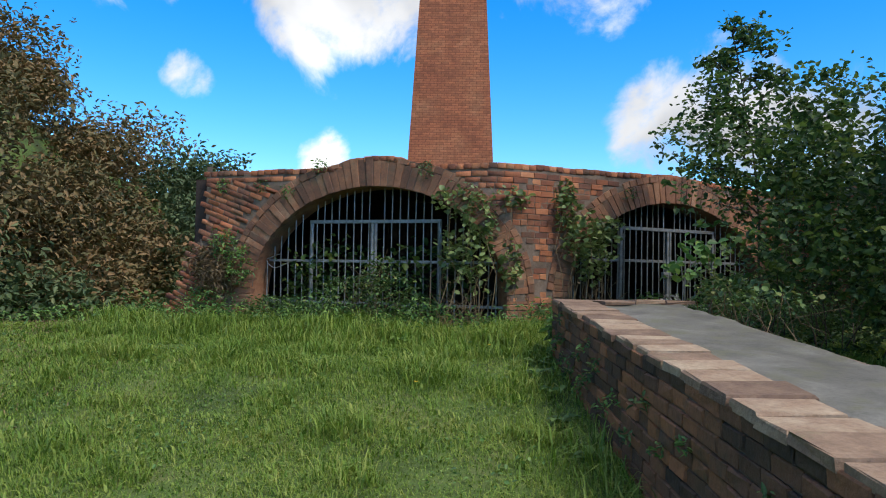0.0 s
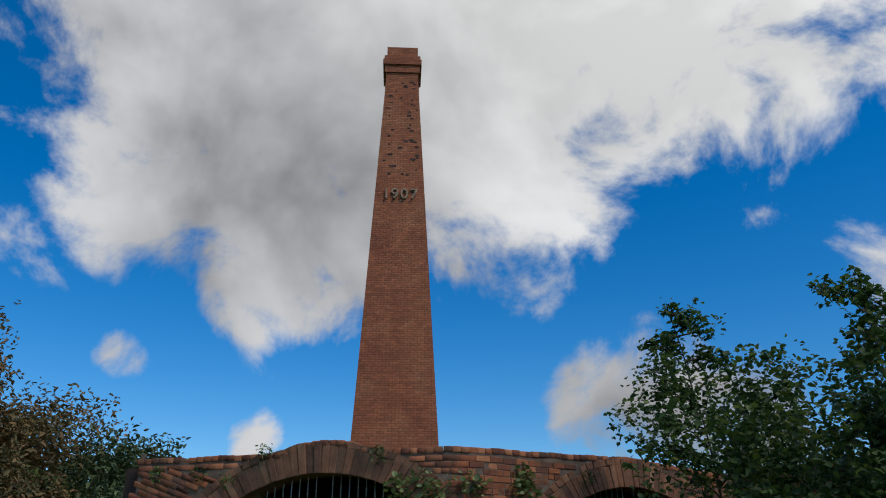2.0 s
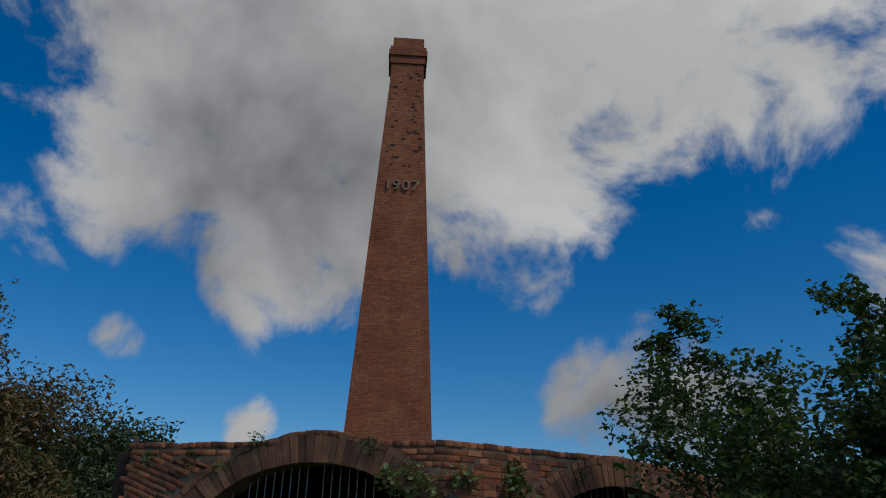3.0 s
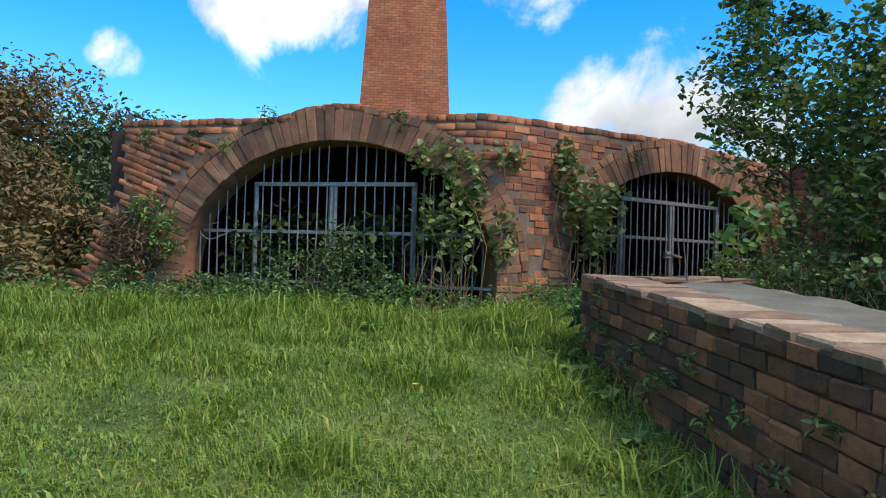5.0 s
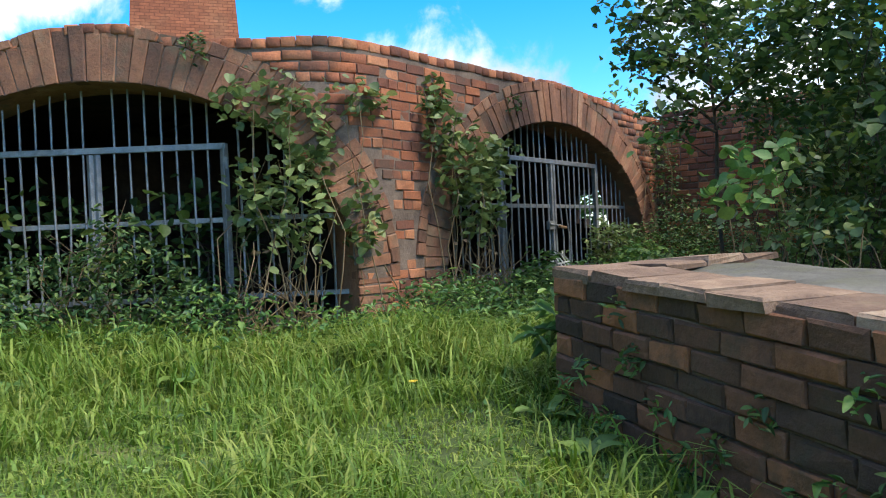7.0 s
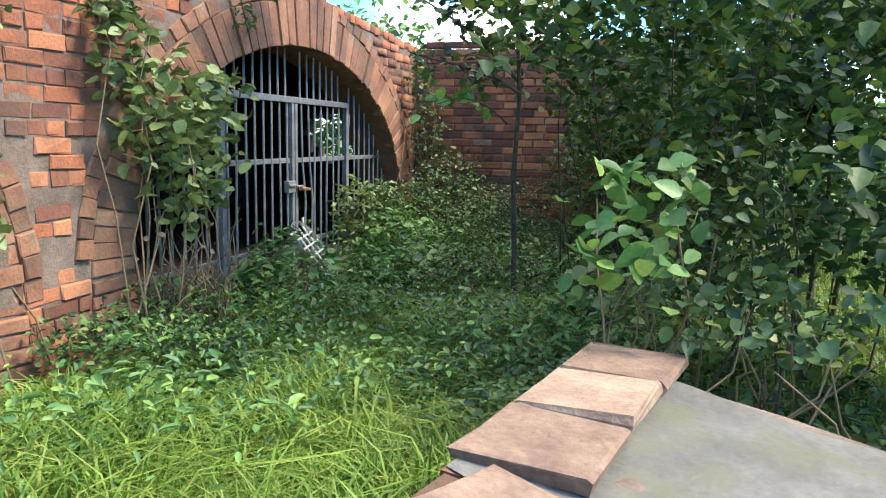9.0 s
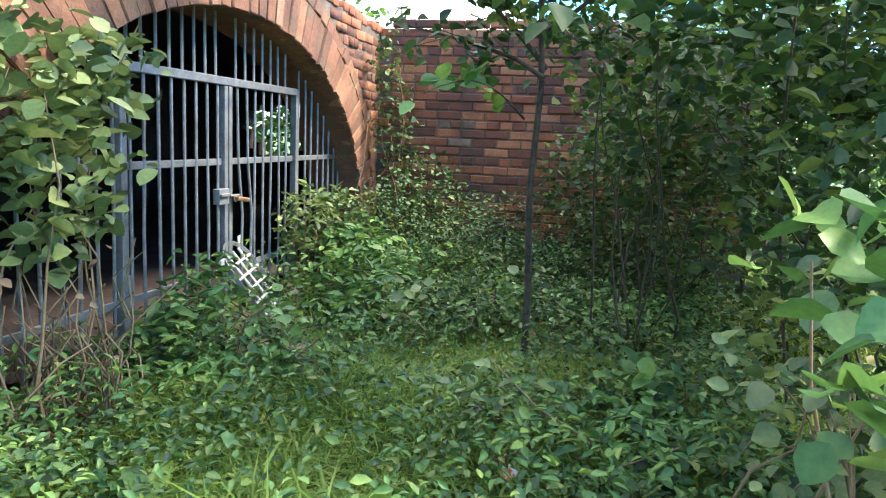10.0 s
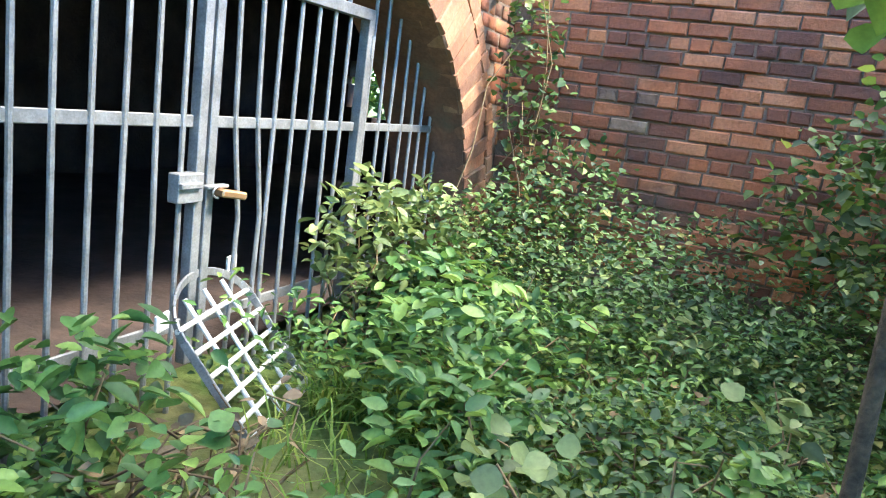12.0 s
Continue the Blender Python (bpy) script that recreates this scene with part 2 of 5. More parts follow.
def empty(name, at=(0, 0, 0)):
    ob = new(name)
    ob.location = at
    return ob


def part(name, bm, mat, parent, label=""):
    me = bpy.data.meshes.new(name)
    bm.to_mesh(me)
    bm.free()
    me.materials.append(mat)
    ob = new(name, me)
    ob.parent = parent
    return tagged(ob, label) if label else ob


def bar_mesh(bm, a, b, w, h=None, round_=False, bevel=0.003):
    """A straight bar from a to b: round of radius w, or a bevelled box w x h."""
    a, b = Vector(a), Vector(b)
    d = b - a
    rot = d.to_track_quat("Z", "Y").to_matrix().to_4x4()
    m = Matrix.Translation((a + b) / 2) @ rot
    if round_:
        bmesh.ops.create_cone(bm, cap_ends=True, segments=8, radius1=w, radius2=w, depth=d.length, matrix=m)
    else:
        g = bmesh.ops.create_cube(bm, size=1.0, matrix=m @ Matrix.Diagonal((w, h or w, d.length, 1)))
        edges = list({e for v in g["verts"] for e in v.link_edges})
        bmesh.ops.bevel(bm, geom=edges, offset=bevel, segments=1, affect="EDGES")
    return bm


def tube(points, radii, sides=6):
    """Verts and quads of a tapered tube along points."""
    pts = np.asarray(points, dtype=float)
    n = len(pts)
    tan = np.gradient(pts, axis=0)
    tan /= np.linalg.norm(tan, axis=1)[:, None] + 1e-9
    ref = np.array([0.31, 0.17, 0.93]) if abs(tan[0][2]) < 0.9 else np.array([1.0, 0.1, 0.0])
    u = np.cross(tan, ref)
    u /= np.linalg.norm(u, axis=1)[:, None] + 1e-9
    v = np.cross(tan, u)
    ang = np.linspace(0, 2 * np.pi, sides, endpoint=False)
    ring = u[:, None, :] * np.cos(ang)[None, :, None] + v[:, None, :] * np.sin(ang)[None, :, None]
    verts = (pts[:, None, :] + ring * np.asarray(radii)[:, None, None]).reshape(-1, 3)
    quads = [(i * sides + j, i * sides + (j + 1) % sides, (i + 1) * sides + (j + 1) % sides, (i + 1) * sides + j) for i in range(n - 1) for j in range(sides)]
    return verts, np.array(quads)


def join(chunks):
    vs, qs, k = [], [], 0
    for v, q in chunks:
        vs.append(v)
        qs.append(np.asarray(q) + k)
        k += len(v)
    return np.concatenate(vs), np.concatenate(qs)


rng = np.random.default_rng(7)


def leaf_batch(pos, size, up=0.5, width=0.75, droop=0.2, r=rng, fine=False):
    """Folded leaves at pos (n,3), of length size (n), facing mostly up by 'up'; fine ones have a rounder outline. Verts and quads."""
    n = len(pos)
    nor = r.normal(size=(n, 3))
    nor[:, 2] = np.abs(nor[:, 2]) + up * 2
    nor /= np.linalg.norm(nor, axis=1)[:, None]
    ax = r.normal(size=(n, 3))
    ax[:, 2] -= droop
    ax -= nor * np.sum(ax * nor, axis=1)[:, None]
    ax /= np.linalg.norm(ax, axis=1)[:, None]
    side = np.cross(nor, ax)
    L = np.asarray(size)[:, None]
    W = L * width * r.uniform(0.8, 1.15, (n, 1))
    fold = L * r.uniform(0.05, 0.22, (n, 1))
    curl = L * r.uniform(-0.05, 0.2, (n, 1))

    def p(a, b, c):
        return pos + ax * L * a + side * W * b + nor * c
    if not fine:
        verts = np.stack([p(0, 0, 0), p(0.3, 0.46, fold), p(0.7, 0.33, fold - curl * 0.5), p(1, 0, -curl), p(0.7, -0.33, fold - curl * 0.5), p(0.3, -0.46, fold)], axis=1).reshape(-1, 3)
        base = np.arange(n)[:, None] * 6
        return verts, np.concatenate([base + np.array([[0, 1, 2, 3]]), base + np.array([[0, 3, 4, 5]])])
    rim = ((0.1, 0.27, 0.7), (0.34, 0.5, 1.0), (0.62, 0.46, 0.9), (0.86, 0.24, 0.4))
    wave = [r.uniform(0.88, 1.12, (n, 1)) for _ in range(8)]
    right = [p(a, b * wave[k], fold * f - curl * a * a) for k, (a, b, f) in enumerate(rim)]
    left = [p(a, -b * wave[4 + k], fold * f - curl * a * a) for k, (a, b, f) in enumerate(rim)]
    verts = np.stack([p(0, 0, 0), *right, p(1, 0, -curl), *left, p(0.34, 0, -curl * 0.12), p(0.62, 0, -curl * 0.4)], axis=1).reshape(-1, 3)
    base = np.arange(n)[:, None] * 12
    quads = ((0, 1, 2, 10), (10, 2, 3, 11), (11, 3, 4, 5), (0, 10, 7, 6), (10, 11, 8, 7), (11, 5, 9, 8))
    return verts, np.concatenate([base + np.array([k]) for k in quads])


def blade_batch(pos, height, width, lean=0.5, r=rng):
    """Bent grass blades. Verts, quads and tips."""
    n = len(pos)
    a = r.uniform(0, 2 * np.pi, n)
    d = np.stack([np.cos(a), np.sin(a), np.zeros(n)], 1)
    s = np.stack([-np.sin(a), np.cos(a), np.zeros(n)], 1) * np.asarray(width)[:, None]
    h = np.asarray(height)[:, None]
    k = (r.uniform(0.15, 1.0, (n, 1)) * lean)
    z = np.array([[0, 0, 1.0]])
    mid = pos + z * h * 0.6 + d * h * k * 0.35
    tip = pos + z * h * (1 - 0.35 * k) + d * h * k * 1.1
    verts = np.stack([pos - s, pos + s, mid + s * 0.75, mid - s * 0.75, tip], axis=1).reshape(-1, 3)
    b = np.arange(n)[:, None] * 5
    return verts, b + np.array([[0, 1, 2, 3]]), b + np.array([[3, 2, 4]])


# ---- ground ----
def smooth(t):
    t = np.clip(t, 0, 1)
    return t * t * (3 - 2 * t)


def ground_z(x, y):
    x, y = np.asarray(x, dtype=float), np.asarray(y, dtype=float)
    v = 0.64 * x + 0.77 * y
    z = -0.5 + 0.65 * smooth((v + 9.0) / 5.8)
    z = z + 0.03 * np.sin(x * 1.7 + y * 0.6) * np.cos(y * 1.3 - x * 0.4) + 0.012 * np.sin(x * 5.1) * np.sin(y * 4.7)
    return z


# ---- the curved kiln wall: s runs along its face, d out of it ----
NA, DA = np.array([-0.757, -0.652]), np.array([0.652, -0.757])
PA = np.array([-3.48, 1.57]) + 0.3 * NA
S_ARC, R_ARC = 1.62, 1.0
SWEEP = (math.atan2(-1, 0) - math.atan2(NA[1], NA[0])) % (2 * math.pi)
CEN = PA + DA * S_ARC - NA * R_ARC
S_B = S_ARC + R_ARC * SWEEP


def wall_xy(s, d=0.0):
    if s <= S_ARC:
        return PA + DA * s + NA * d
    if s < S_B:
        a = math.atan2(NA[1], NA[0]) + (s - S_ARC) / R_ARC
        return CEN + np.array([math.cos(a), math.sin(a)]) * (R_ARC + d)
    return CEN + np.array([0.0, -1.0]) * (R_ARC + d) + np.array([1.0, 0.0]) * (s - S_B)


def wall_n(s):
    if s <= S_ARC:
        return NA
    if s < S_B:
        a = math.atan2(NA[1], NA[0]) + (s - S_ARC) / R_ARC
        return np.array([math.cos(a), math.sin(a)])
    return np.array([0.0, -1.0])


X0_B = CEN[0] - S_B              # x of wall B = s + X0_B
Y_B = CEN[1] - R_ARC
ARCHES = [(0.1, 2.03, 0.6, 1.63), (1.0 - X0_B, 2.15, 0.65, 1.50)]      # middle s, half span, springing z, rise
S_LEFT, S_CORNER, S_END = -2.85, 3.6 - X0_B, 8.0 - X0_B


def wall_point(s, z, d=0.0):
    p = wall_xy(s, d)
    return (p[0], p[1], z)


def arch_z(s, grow=0.0):
    """Height of the opening at s (None outside it)."""
    for c, a, z0, h in ARCHES:
        t = (s - c) / (a + grow)
        if abs(t) < 1:
            return z0 + (h + grow) * math.sqrt(1 - t * t)
    return None


def top_z(s):
    z = 2.52 + 0.05 * math.exp(-((s - 4.9) / 1.6) ** 2) - 0.05 * max(0, s - 6.6)
    z += 0.15 * math.exp(-((s - 0.12) / 0.55) ** 4) + 0.03 * math.exp(-((s - ARCHES[1][0]) / 0.6) ** 4)
    return z + 0.006 * math.sin(s * 7.3) + 0.004 * math.sin(s * 17.1)


def left_edge(z):
    """The battered end of the wall: s at height z."""
    return S_LEFT - 0.35 * max(0, 1.7 - z) - 0.12 * max(0.0, 2.0 - z) + 0.04 * math.sin(z * 9)


def build_ground():
    """One sheet: fine near the walk, coarse out to the horizon."""
    xs = np.concatenate([[-3000, -600, -150, -60, -35], np.linspace(-22, 14, 145), [25, 45, 90, 300, 3000]])
    ys = np.concatenate([[-3000, -600, -150, -50, -25], np.linspace(-14, 12, 105), [20, 35, 80, 300, 3000]])
    X, Y = np.meshgrid(xs, ys)
    Z = ground_z(X, Y) - np.where((np.abs(X) > 100) | (np.abs(Y) > 100), 3.0, 0.0)
    n = len(xs)
    verts = np.stack([X, Y, Z], -1).reshape(-1, 3)
    quads = np.array([(j * n + i, j * n + i + 1, (j + 1) * n + i + 1, (j + 1) * n + i) for j in range(len(ys) - 1) for i in range(n - 1)])
    ob = batch_object("ground", verts, quads, SOIL)
    ob.data.shade_smooth()
    return tagged(ob, "uneven turf and dark soil sloping up to the kiln", "ground", kind="structure")


build_ground()


# ---- kiln wall: mortar core, vault soffits, roof ----
def build_kiln_core():
    ss = np.arange(-4.0, S_END + 0.001, 0.05)
    verts, faces = [], []

    def quad(a, b, c, d):
        k = len(verts)
        verts.extend((a, b, c, d))
        faces.append((k, k + 1, k + 2, k + 3))

    D, BACK = -0.010, -0.42
    zs = np.linspace(-0.4, 2.6, 61)
    for s0, s1 in zip(ss[:-1], ss[1:]):
        sm = (s0 + s1) / 2
        lo0, lo1 = arch_z(s0) or -0.4, arch_z(s1) or -0.4
        if arch_z(sm) and (arch_z(s0) is None or arch_z(s1) is None):
            lo0 = lo1 = min(x for x in (arch_z(s0), arch_z(s1), arch_z(sm)) if x)
        t0, t1 = top_z(s0) - 0.06, top_z(s1) - 0.06
        if s0 < S_LEFT + 0.12:
            ok = [z for z in zs if left_edge(z) < sm - 0.1]
            if not ok:
                continue
            t0 = t1 = max(ok)
        for d, flip in ((D, False), (BACK, True)):
            p = [wall_point(s0, lo0, d), wall_point(s1, lo1, d), wall_point(s1, t1, d), wall_point(s0, t0, d)]
            quad(*(reversed(p) if flip else p))
        quad(wall_point(s0, t0, D), wall_point(s1, t1, D), wall_point(s1, t1, BACK), wall_point(s0, t0, BACK))
    ob = mesh_object("wall_kiln", verts, faces, MORTAR)
    bm = bmesh.new()
    bm.from_mesh(ob.data)
    bmesh.ops.remove_doubles(bm, verts=bm.verts, dist=0.004)
    bm.to_mesh(ob.data)
    bm.free()
    return tagged(ob, "curved old red brick kiln front with two barred arches", "wall", kind="structure")


WALL = build_kiln_core()


def build_soffits():
    """The undersides of the two arches, and the dark chambers behind them."""
    for k, (c, a, z0, h) in enumerate(ARCHES):
        prof = [(c - a, -0.4), (c - a, z0)] + [(c - a * math.cos(t), z0 + h * math.sin(t)) for t in np.linspace(0, math.pi, 40)] + [(c + a, z0), (c + a, -0.4)]
        vs, fs = [], []
        for s, z in prof:
            vs += [wall_point(s, z, -0.01), wall_point(s, z, -0.5)]
        for i in range(len(prof) - 1):
            fs.append((2 * i, 2 * i + 2, 2 * i + 3, 2 * i + 1))
        o = mesh_object("arch_soffit", vs, fs, RING, WALL)
    # chamber: back wall, ends and roof that keep the day out, its shade also in their colour
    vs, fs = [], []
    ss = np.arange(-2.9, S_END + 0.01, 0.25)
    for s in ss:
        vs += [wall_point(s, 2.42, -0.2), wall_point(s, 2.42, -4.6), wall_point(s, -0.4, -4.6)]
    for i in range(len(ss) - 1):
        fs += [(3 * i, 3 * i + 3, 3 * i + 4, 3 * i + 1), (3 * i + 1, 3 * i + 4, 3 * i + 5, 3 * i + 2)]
    ob = mesh_object("ceiling", vs, fs, SHADED_BRICK)
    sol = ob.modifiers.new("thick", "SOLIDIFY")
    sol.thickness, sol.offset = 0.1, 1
    tagged(ob, "brick chamber roof and back wall, coloured dark for the shade inside", "ceiling", kind="structure")
    for s, hole in ((-2.9, None), (S_END, (2.1, 3.45, 0.95, 1.85))):
        a, b = np.array(wall_point(s, 0, -0.2)), np.array(wall_point(s, 0, -4.6))
        vs, fs = [], []
        n, m = 44, 28
        for i in range(n):
            for j in range(m):
                u, v = (i + 0.5) / n * 4.4, -0.4 + (j + 0.5) / m * 2.82
                if hole:
                    e = ((u - (hole[0] + hole[1]) / 2) / (0.5 * (hole[1] - hole[0]))) ** 2 + ((v - (hole[2] + hole[3]) / 2) / (0.5 * (hole[3] - hole[2]))) ** 2
                    if e < 1 + 0.25 * math.sin(i * 2.1 + j * 1.7):
                        continue
                q = len(vs)
                for uu, vv in ((i, j), (i + 1, j), (i + 1, j + 1), (i, j + 1)):
                    p = a + (b - a) * uu / n
                    vs.append((p[0], p[1], -0.4 + vv / m * 2.82))
                fs.append((q, q + 1, q + 2, q + 3))
        o = mesh_object("wall_chamber_end", vs, fs, SHADED_BRICK)
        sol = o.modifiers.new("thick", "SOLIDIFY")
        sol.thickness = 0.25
        tagged(o, "broken brick end wall of the chamber, coloured dark for shade", "wall", kind="structure")

    # floor in the same near-black, so the unlit inside reads as deep shade
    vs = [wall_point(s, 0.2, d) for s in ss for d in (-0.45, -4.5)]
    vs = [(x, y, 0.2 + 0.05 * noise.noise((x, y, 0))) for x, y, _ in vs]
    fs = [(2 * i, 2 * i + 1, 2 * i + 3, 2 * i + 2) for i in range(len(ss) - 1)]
    tagged(mesh_object("floor_chamber", vs, fs, SHADED_BRICK), "earth and rubble floor of the chamber, coloured dark for shade", "floor", kind="structure")


build_soffits()


# ---- gates ----
def gate(arch, bend):
    """A grille of round bars filling one arch, with a framed pair of gate leaves in its middle."""
    c, a, z0, h = ARCHES[arch]
    if arch == 0:
        o, u, n = np.array([-3.48, 1.57]), DA, NA
        shift = 0.0
    else:
        o, u, n = np.array([1.05, 0.0]), np.array([1.0, 0.0]), np.array([0.0, -1.0])
        shift = (c + X0_B) - 1.05
    thing = empty("barred_gate")

    def P(x, z, d=0.0):
        q = o + u * x + n * d
        return (q[0], q[1], z)

    mid = c if arch == 0 else shift
    def top(x):
        t = (x - mid) / (a + 0.02)
        return z0 + h * math.sqrt(max(0, 1 - t * t)) if abs(t) < 1 else None
    r = random.Random(3 + arch)
    ground = 0.1
    zt, zm, zb = 1.73, 1.13 if arch == 0 else 1.22, 0.5
    def add(name, pts, w, h_=None, rnd=False, label="", under=None):
        bm = bmesh.new()
        for p, q in zip(pts[:-1], pts[1:]):
            bar_mesh(bm, p, q, w, h_, rnd)
        return part(name, bm, STEEL, under or thing, label)
    # fixed bars behind, full height to the arch
    x = mid - a + 0.1
    while x < mid + a - 0.05:
        zz = top(x)
        if zz and zz > 0.5 and min(abs(x + 1.05), abs(x), abs(x - 1.05)) > 0.045:
            b = 0.0
            if arch == 1 and bend and 0.0 < x < 0.28:
                b = 0.05
            inside = abs(x) < 1.05
            lo = zt if inside else ground
            if inside:
                add("bar", [P(x + r.uniform(-.004, .004), zz), P(x, zt)], 0.010, rnd=True)
                bx = r.uniform(-0.012, 0.012) + b
                add("bar", [P(x, zt, 0.012), P(x + bx * 0.4, zm, 0.012), P(x + bx * 1.6, (zm + zb) / 2, 0.012), P(x + bx, ground, 0.012)], 0.010, rnd=True)
            else:
                add("bar", [P(x, zz), P(x + r.uniform(-.01, .01), zm), P(x + r.uniform(-.015, .015), lo)], 0.010, rnd=True)
        x += 0.125 + r.uniform(-0.004, 0.004)
    posts = {}
    for xx in (-1.05, 1.05):
        posts[xx] = add("post", [P(xx, ground - 0.1, 0.01), P(xx, zt + 0.02, 0.01)], 0.05, 0.05)
    add("gate_stile", [P(-0.028, zb - 0.15, 0.012), P(-0.028, zt - 0.03, 0.012)], 0.04, 0.045)
    add("gate_stile", [P(0.028, zb - 0.15, 0.012), P(0.028, zt - 0.03, 0.012)], 0.04, 0.045)
    for z in (zt,):
        add("top_rail", [P(-1.07, z, 0.014), P(1.07, z, 0.014)], 0.045, 0.05)
    for z, nm in ((zm, "middle_rail"), (zb, "bottom_rail")):
        w = math.sqrt(max(0.01, 1 - max(0, (z - z0) / h) ** 2)) * a - 0.02
        add(nm, [P(mid - w, z), P(-1.06, z)], 0.012, 0.04)
        add(nm, [P(-1.02, z, 0.005), P(-0.05, z, 0.005)], 0.012, 0.042)
        add(nm, [P(0.05, z, 0.005), P(1.02, z, 0.005)], 0.012, 0.042)
        add(nm, [P(1.06, z), P(mid + w, z)], 0.012, 0.04)
    for xx in (-1.05, 1.05):
        for z in (zt - 0.14, zb + 0.1):
            add("hinge", [P(xx + 0.02, z - 0.05, 0.03), P(xx + 0.02, z + 0.05, 0.03)], 0.016, rnd=True, under=posts[xx])
    if arch == 1:
        box = add("lock_box", [P(-0.15, 1.0, 0.03), P(-0.03, 1.0, 0.03)], 0.05, 0.1, label="scuffed grey steel lock box")
        add("lock_keep", [P(-0.15, 1.01, 0.06), P(-0.05, 1.01, 0.06)], 0.02, 0.02, under=box)
        add("hasp", [P(-0.02, 1.0, 0.05), P(0.09, 1.0, 0.05)], 0.03, 0.012, under=box)
    return tagged(thing, "galvanised steel barred double gate filling a brick arch" if arch == 0 else "galvanised barred gate with bent bars and a lock box",
                  "gate", group="kiln gates")


gate(0, False)
gate(1, True)


def padlock():
    t = empty("padlock", (1.13, -0.07, 0.97))
    bm = bmesh.new()
    bar_mesh(bm, (-0.05, 0, 0.012), (0.06, -0.02, -0.004), 0.05, 0.028, bevel=0.006)
    part("lock_body", bm, BRASS, t)
    pts = [(-0.05 - 0.03 * math.sin(a), 0, 0.012 + 0.02 * math.cos(a)) for a in np.linspace(0, math.pi, 9)]
    v, q = tube(pts, [0.004] * 9)
    batch_object("shackle", v, q, STEEL, t)
    tagged(t, "small tarnished brass padlock on the gate hasp", "padlock")


padlock()


def wire_loop():
    pts = []
    for a in np.linspace(0, 2 * math.pi * 0.85, 26):
        q = np.array([-3.48, 1.57]) + DA * (-1.62 + 0.2 * math.cos(a + 1.2)) + NA * 0.05
        pts.append((q[0], q[1], 1.12 + 0.09 * math.sin(a + 1.2) + 0.02 * math.cos(3 * a)))
    v, q = tube(pts, [0.007] * len(pts))
    ob = batch_object("wire_loop", v, q, STEEL)
    tagged(ob, "loop of pale cable hanging on gate bars", "cable")


wire_loop()


def grate():
    """The loose arched grating that leans on the second gate."""
    b, c = np.array([0.92, -0.41, 0.19]), np.array([1.46, -0.27, 0.2])
    l, r = np.array([0.81, -0.09, 0.60]), np.array([1.30, -0.05, 0.63])
    o, ex, ey = b, (c - b), ((l + r) / 2 - (b + c) / 2)
    t = empty("arched_grating")
    def P(u, v):
        return tuple(o + ex * u + ey * v)
    rim = [P(0, -0.02), P(0, 0.35), P(0, 0.8)] + [P(0.5 - 0.5 * math.cos(a), 0.8 + 0.36 * math.sin(a)) for a in np.linspace(0.2, math.pi - 0.2, 13)] + [P(1, 0.8), P(1, 0.35), P(1, -0.02)]
    bm = bmesh.new()
    for p, q in zip(rim[:-1], rim[1:]):
        bar_mesh(bm, p, q, 0.01, 0.03, bevel=0.002)
    part("rim", bm, STEEL, t)
    for a, b_ in ((0.0, 0.28), (0.62, 1.0)):
        bm = bmesh.new()
        bar_mesh(bm, P(a, 0.0), P(b_, 0.0), 0.012, 0.06)
        part("foot_plate", bm, WHITE, t)
    for v in (0.16, 0.34, 0.52, 0.70, 0.88):
        bm = bmesh.new()
        bar_mesh(bm, P(0.0, v), P(1.0, v), 0.0095, round_=True)
        part("cross_bar", bm, WHITE, t)
    for u in (0.25, 0.5, 0.75):
        bm = bmesh.new()
        bar_mesh(bm, P(u, 0.0), P(u, 1.04), 0.0095, round_=True)
        part("upright_bar", bm, WHITE, t)
    for u, v in ((-0.07, 0.98), (1.0, 1.12)):
        bm = bmesh.new()
        bar_mesh(bm, P(u - 0.07, v), P(u + 0.07, v), 0.012, 0.06)
        part("lug", bm, WHITE, t)
    tagged(t, "loose white arched metal grating leaning on the gate", "grating")


grate()


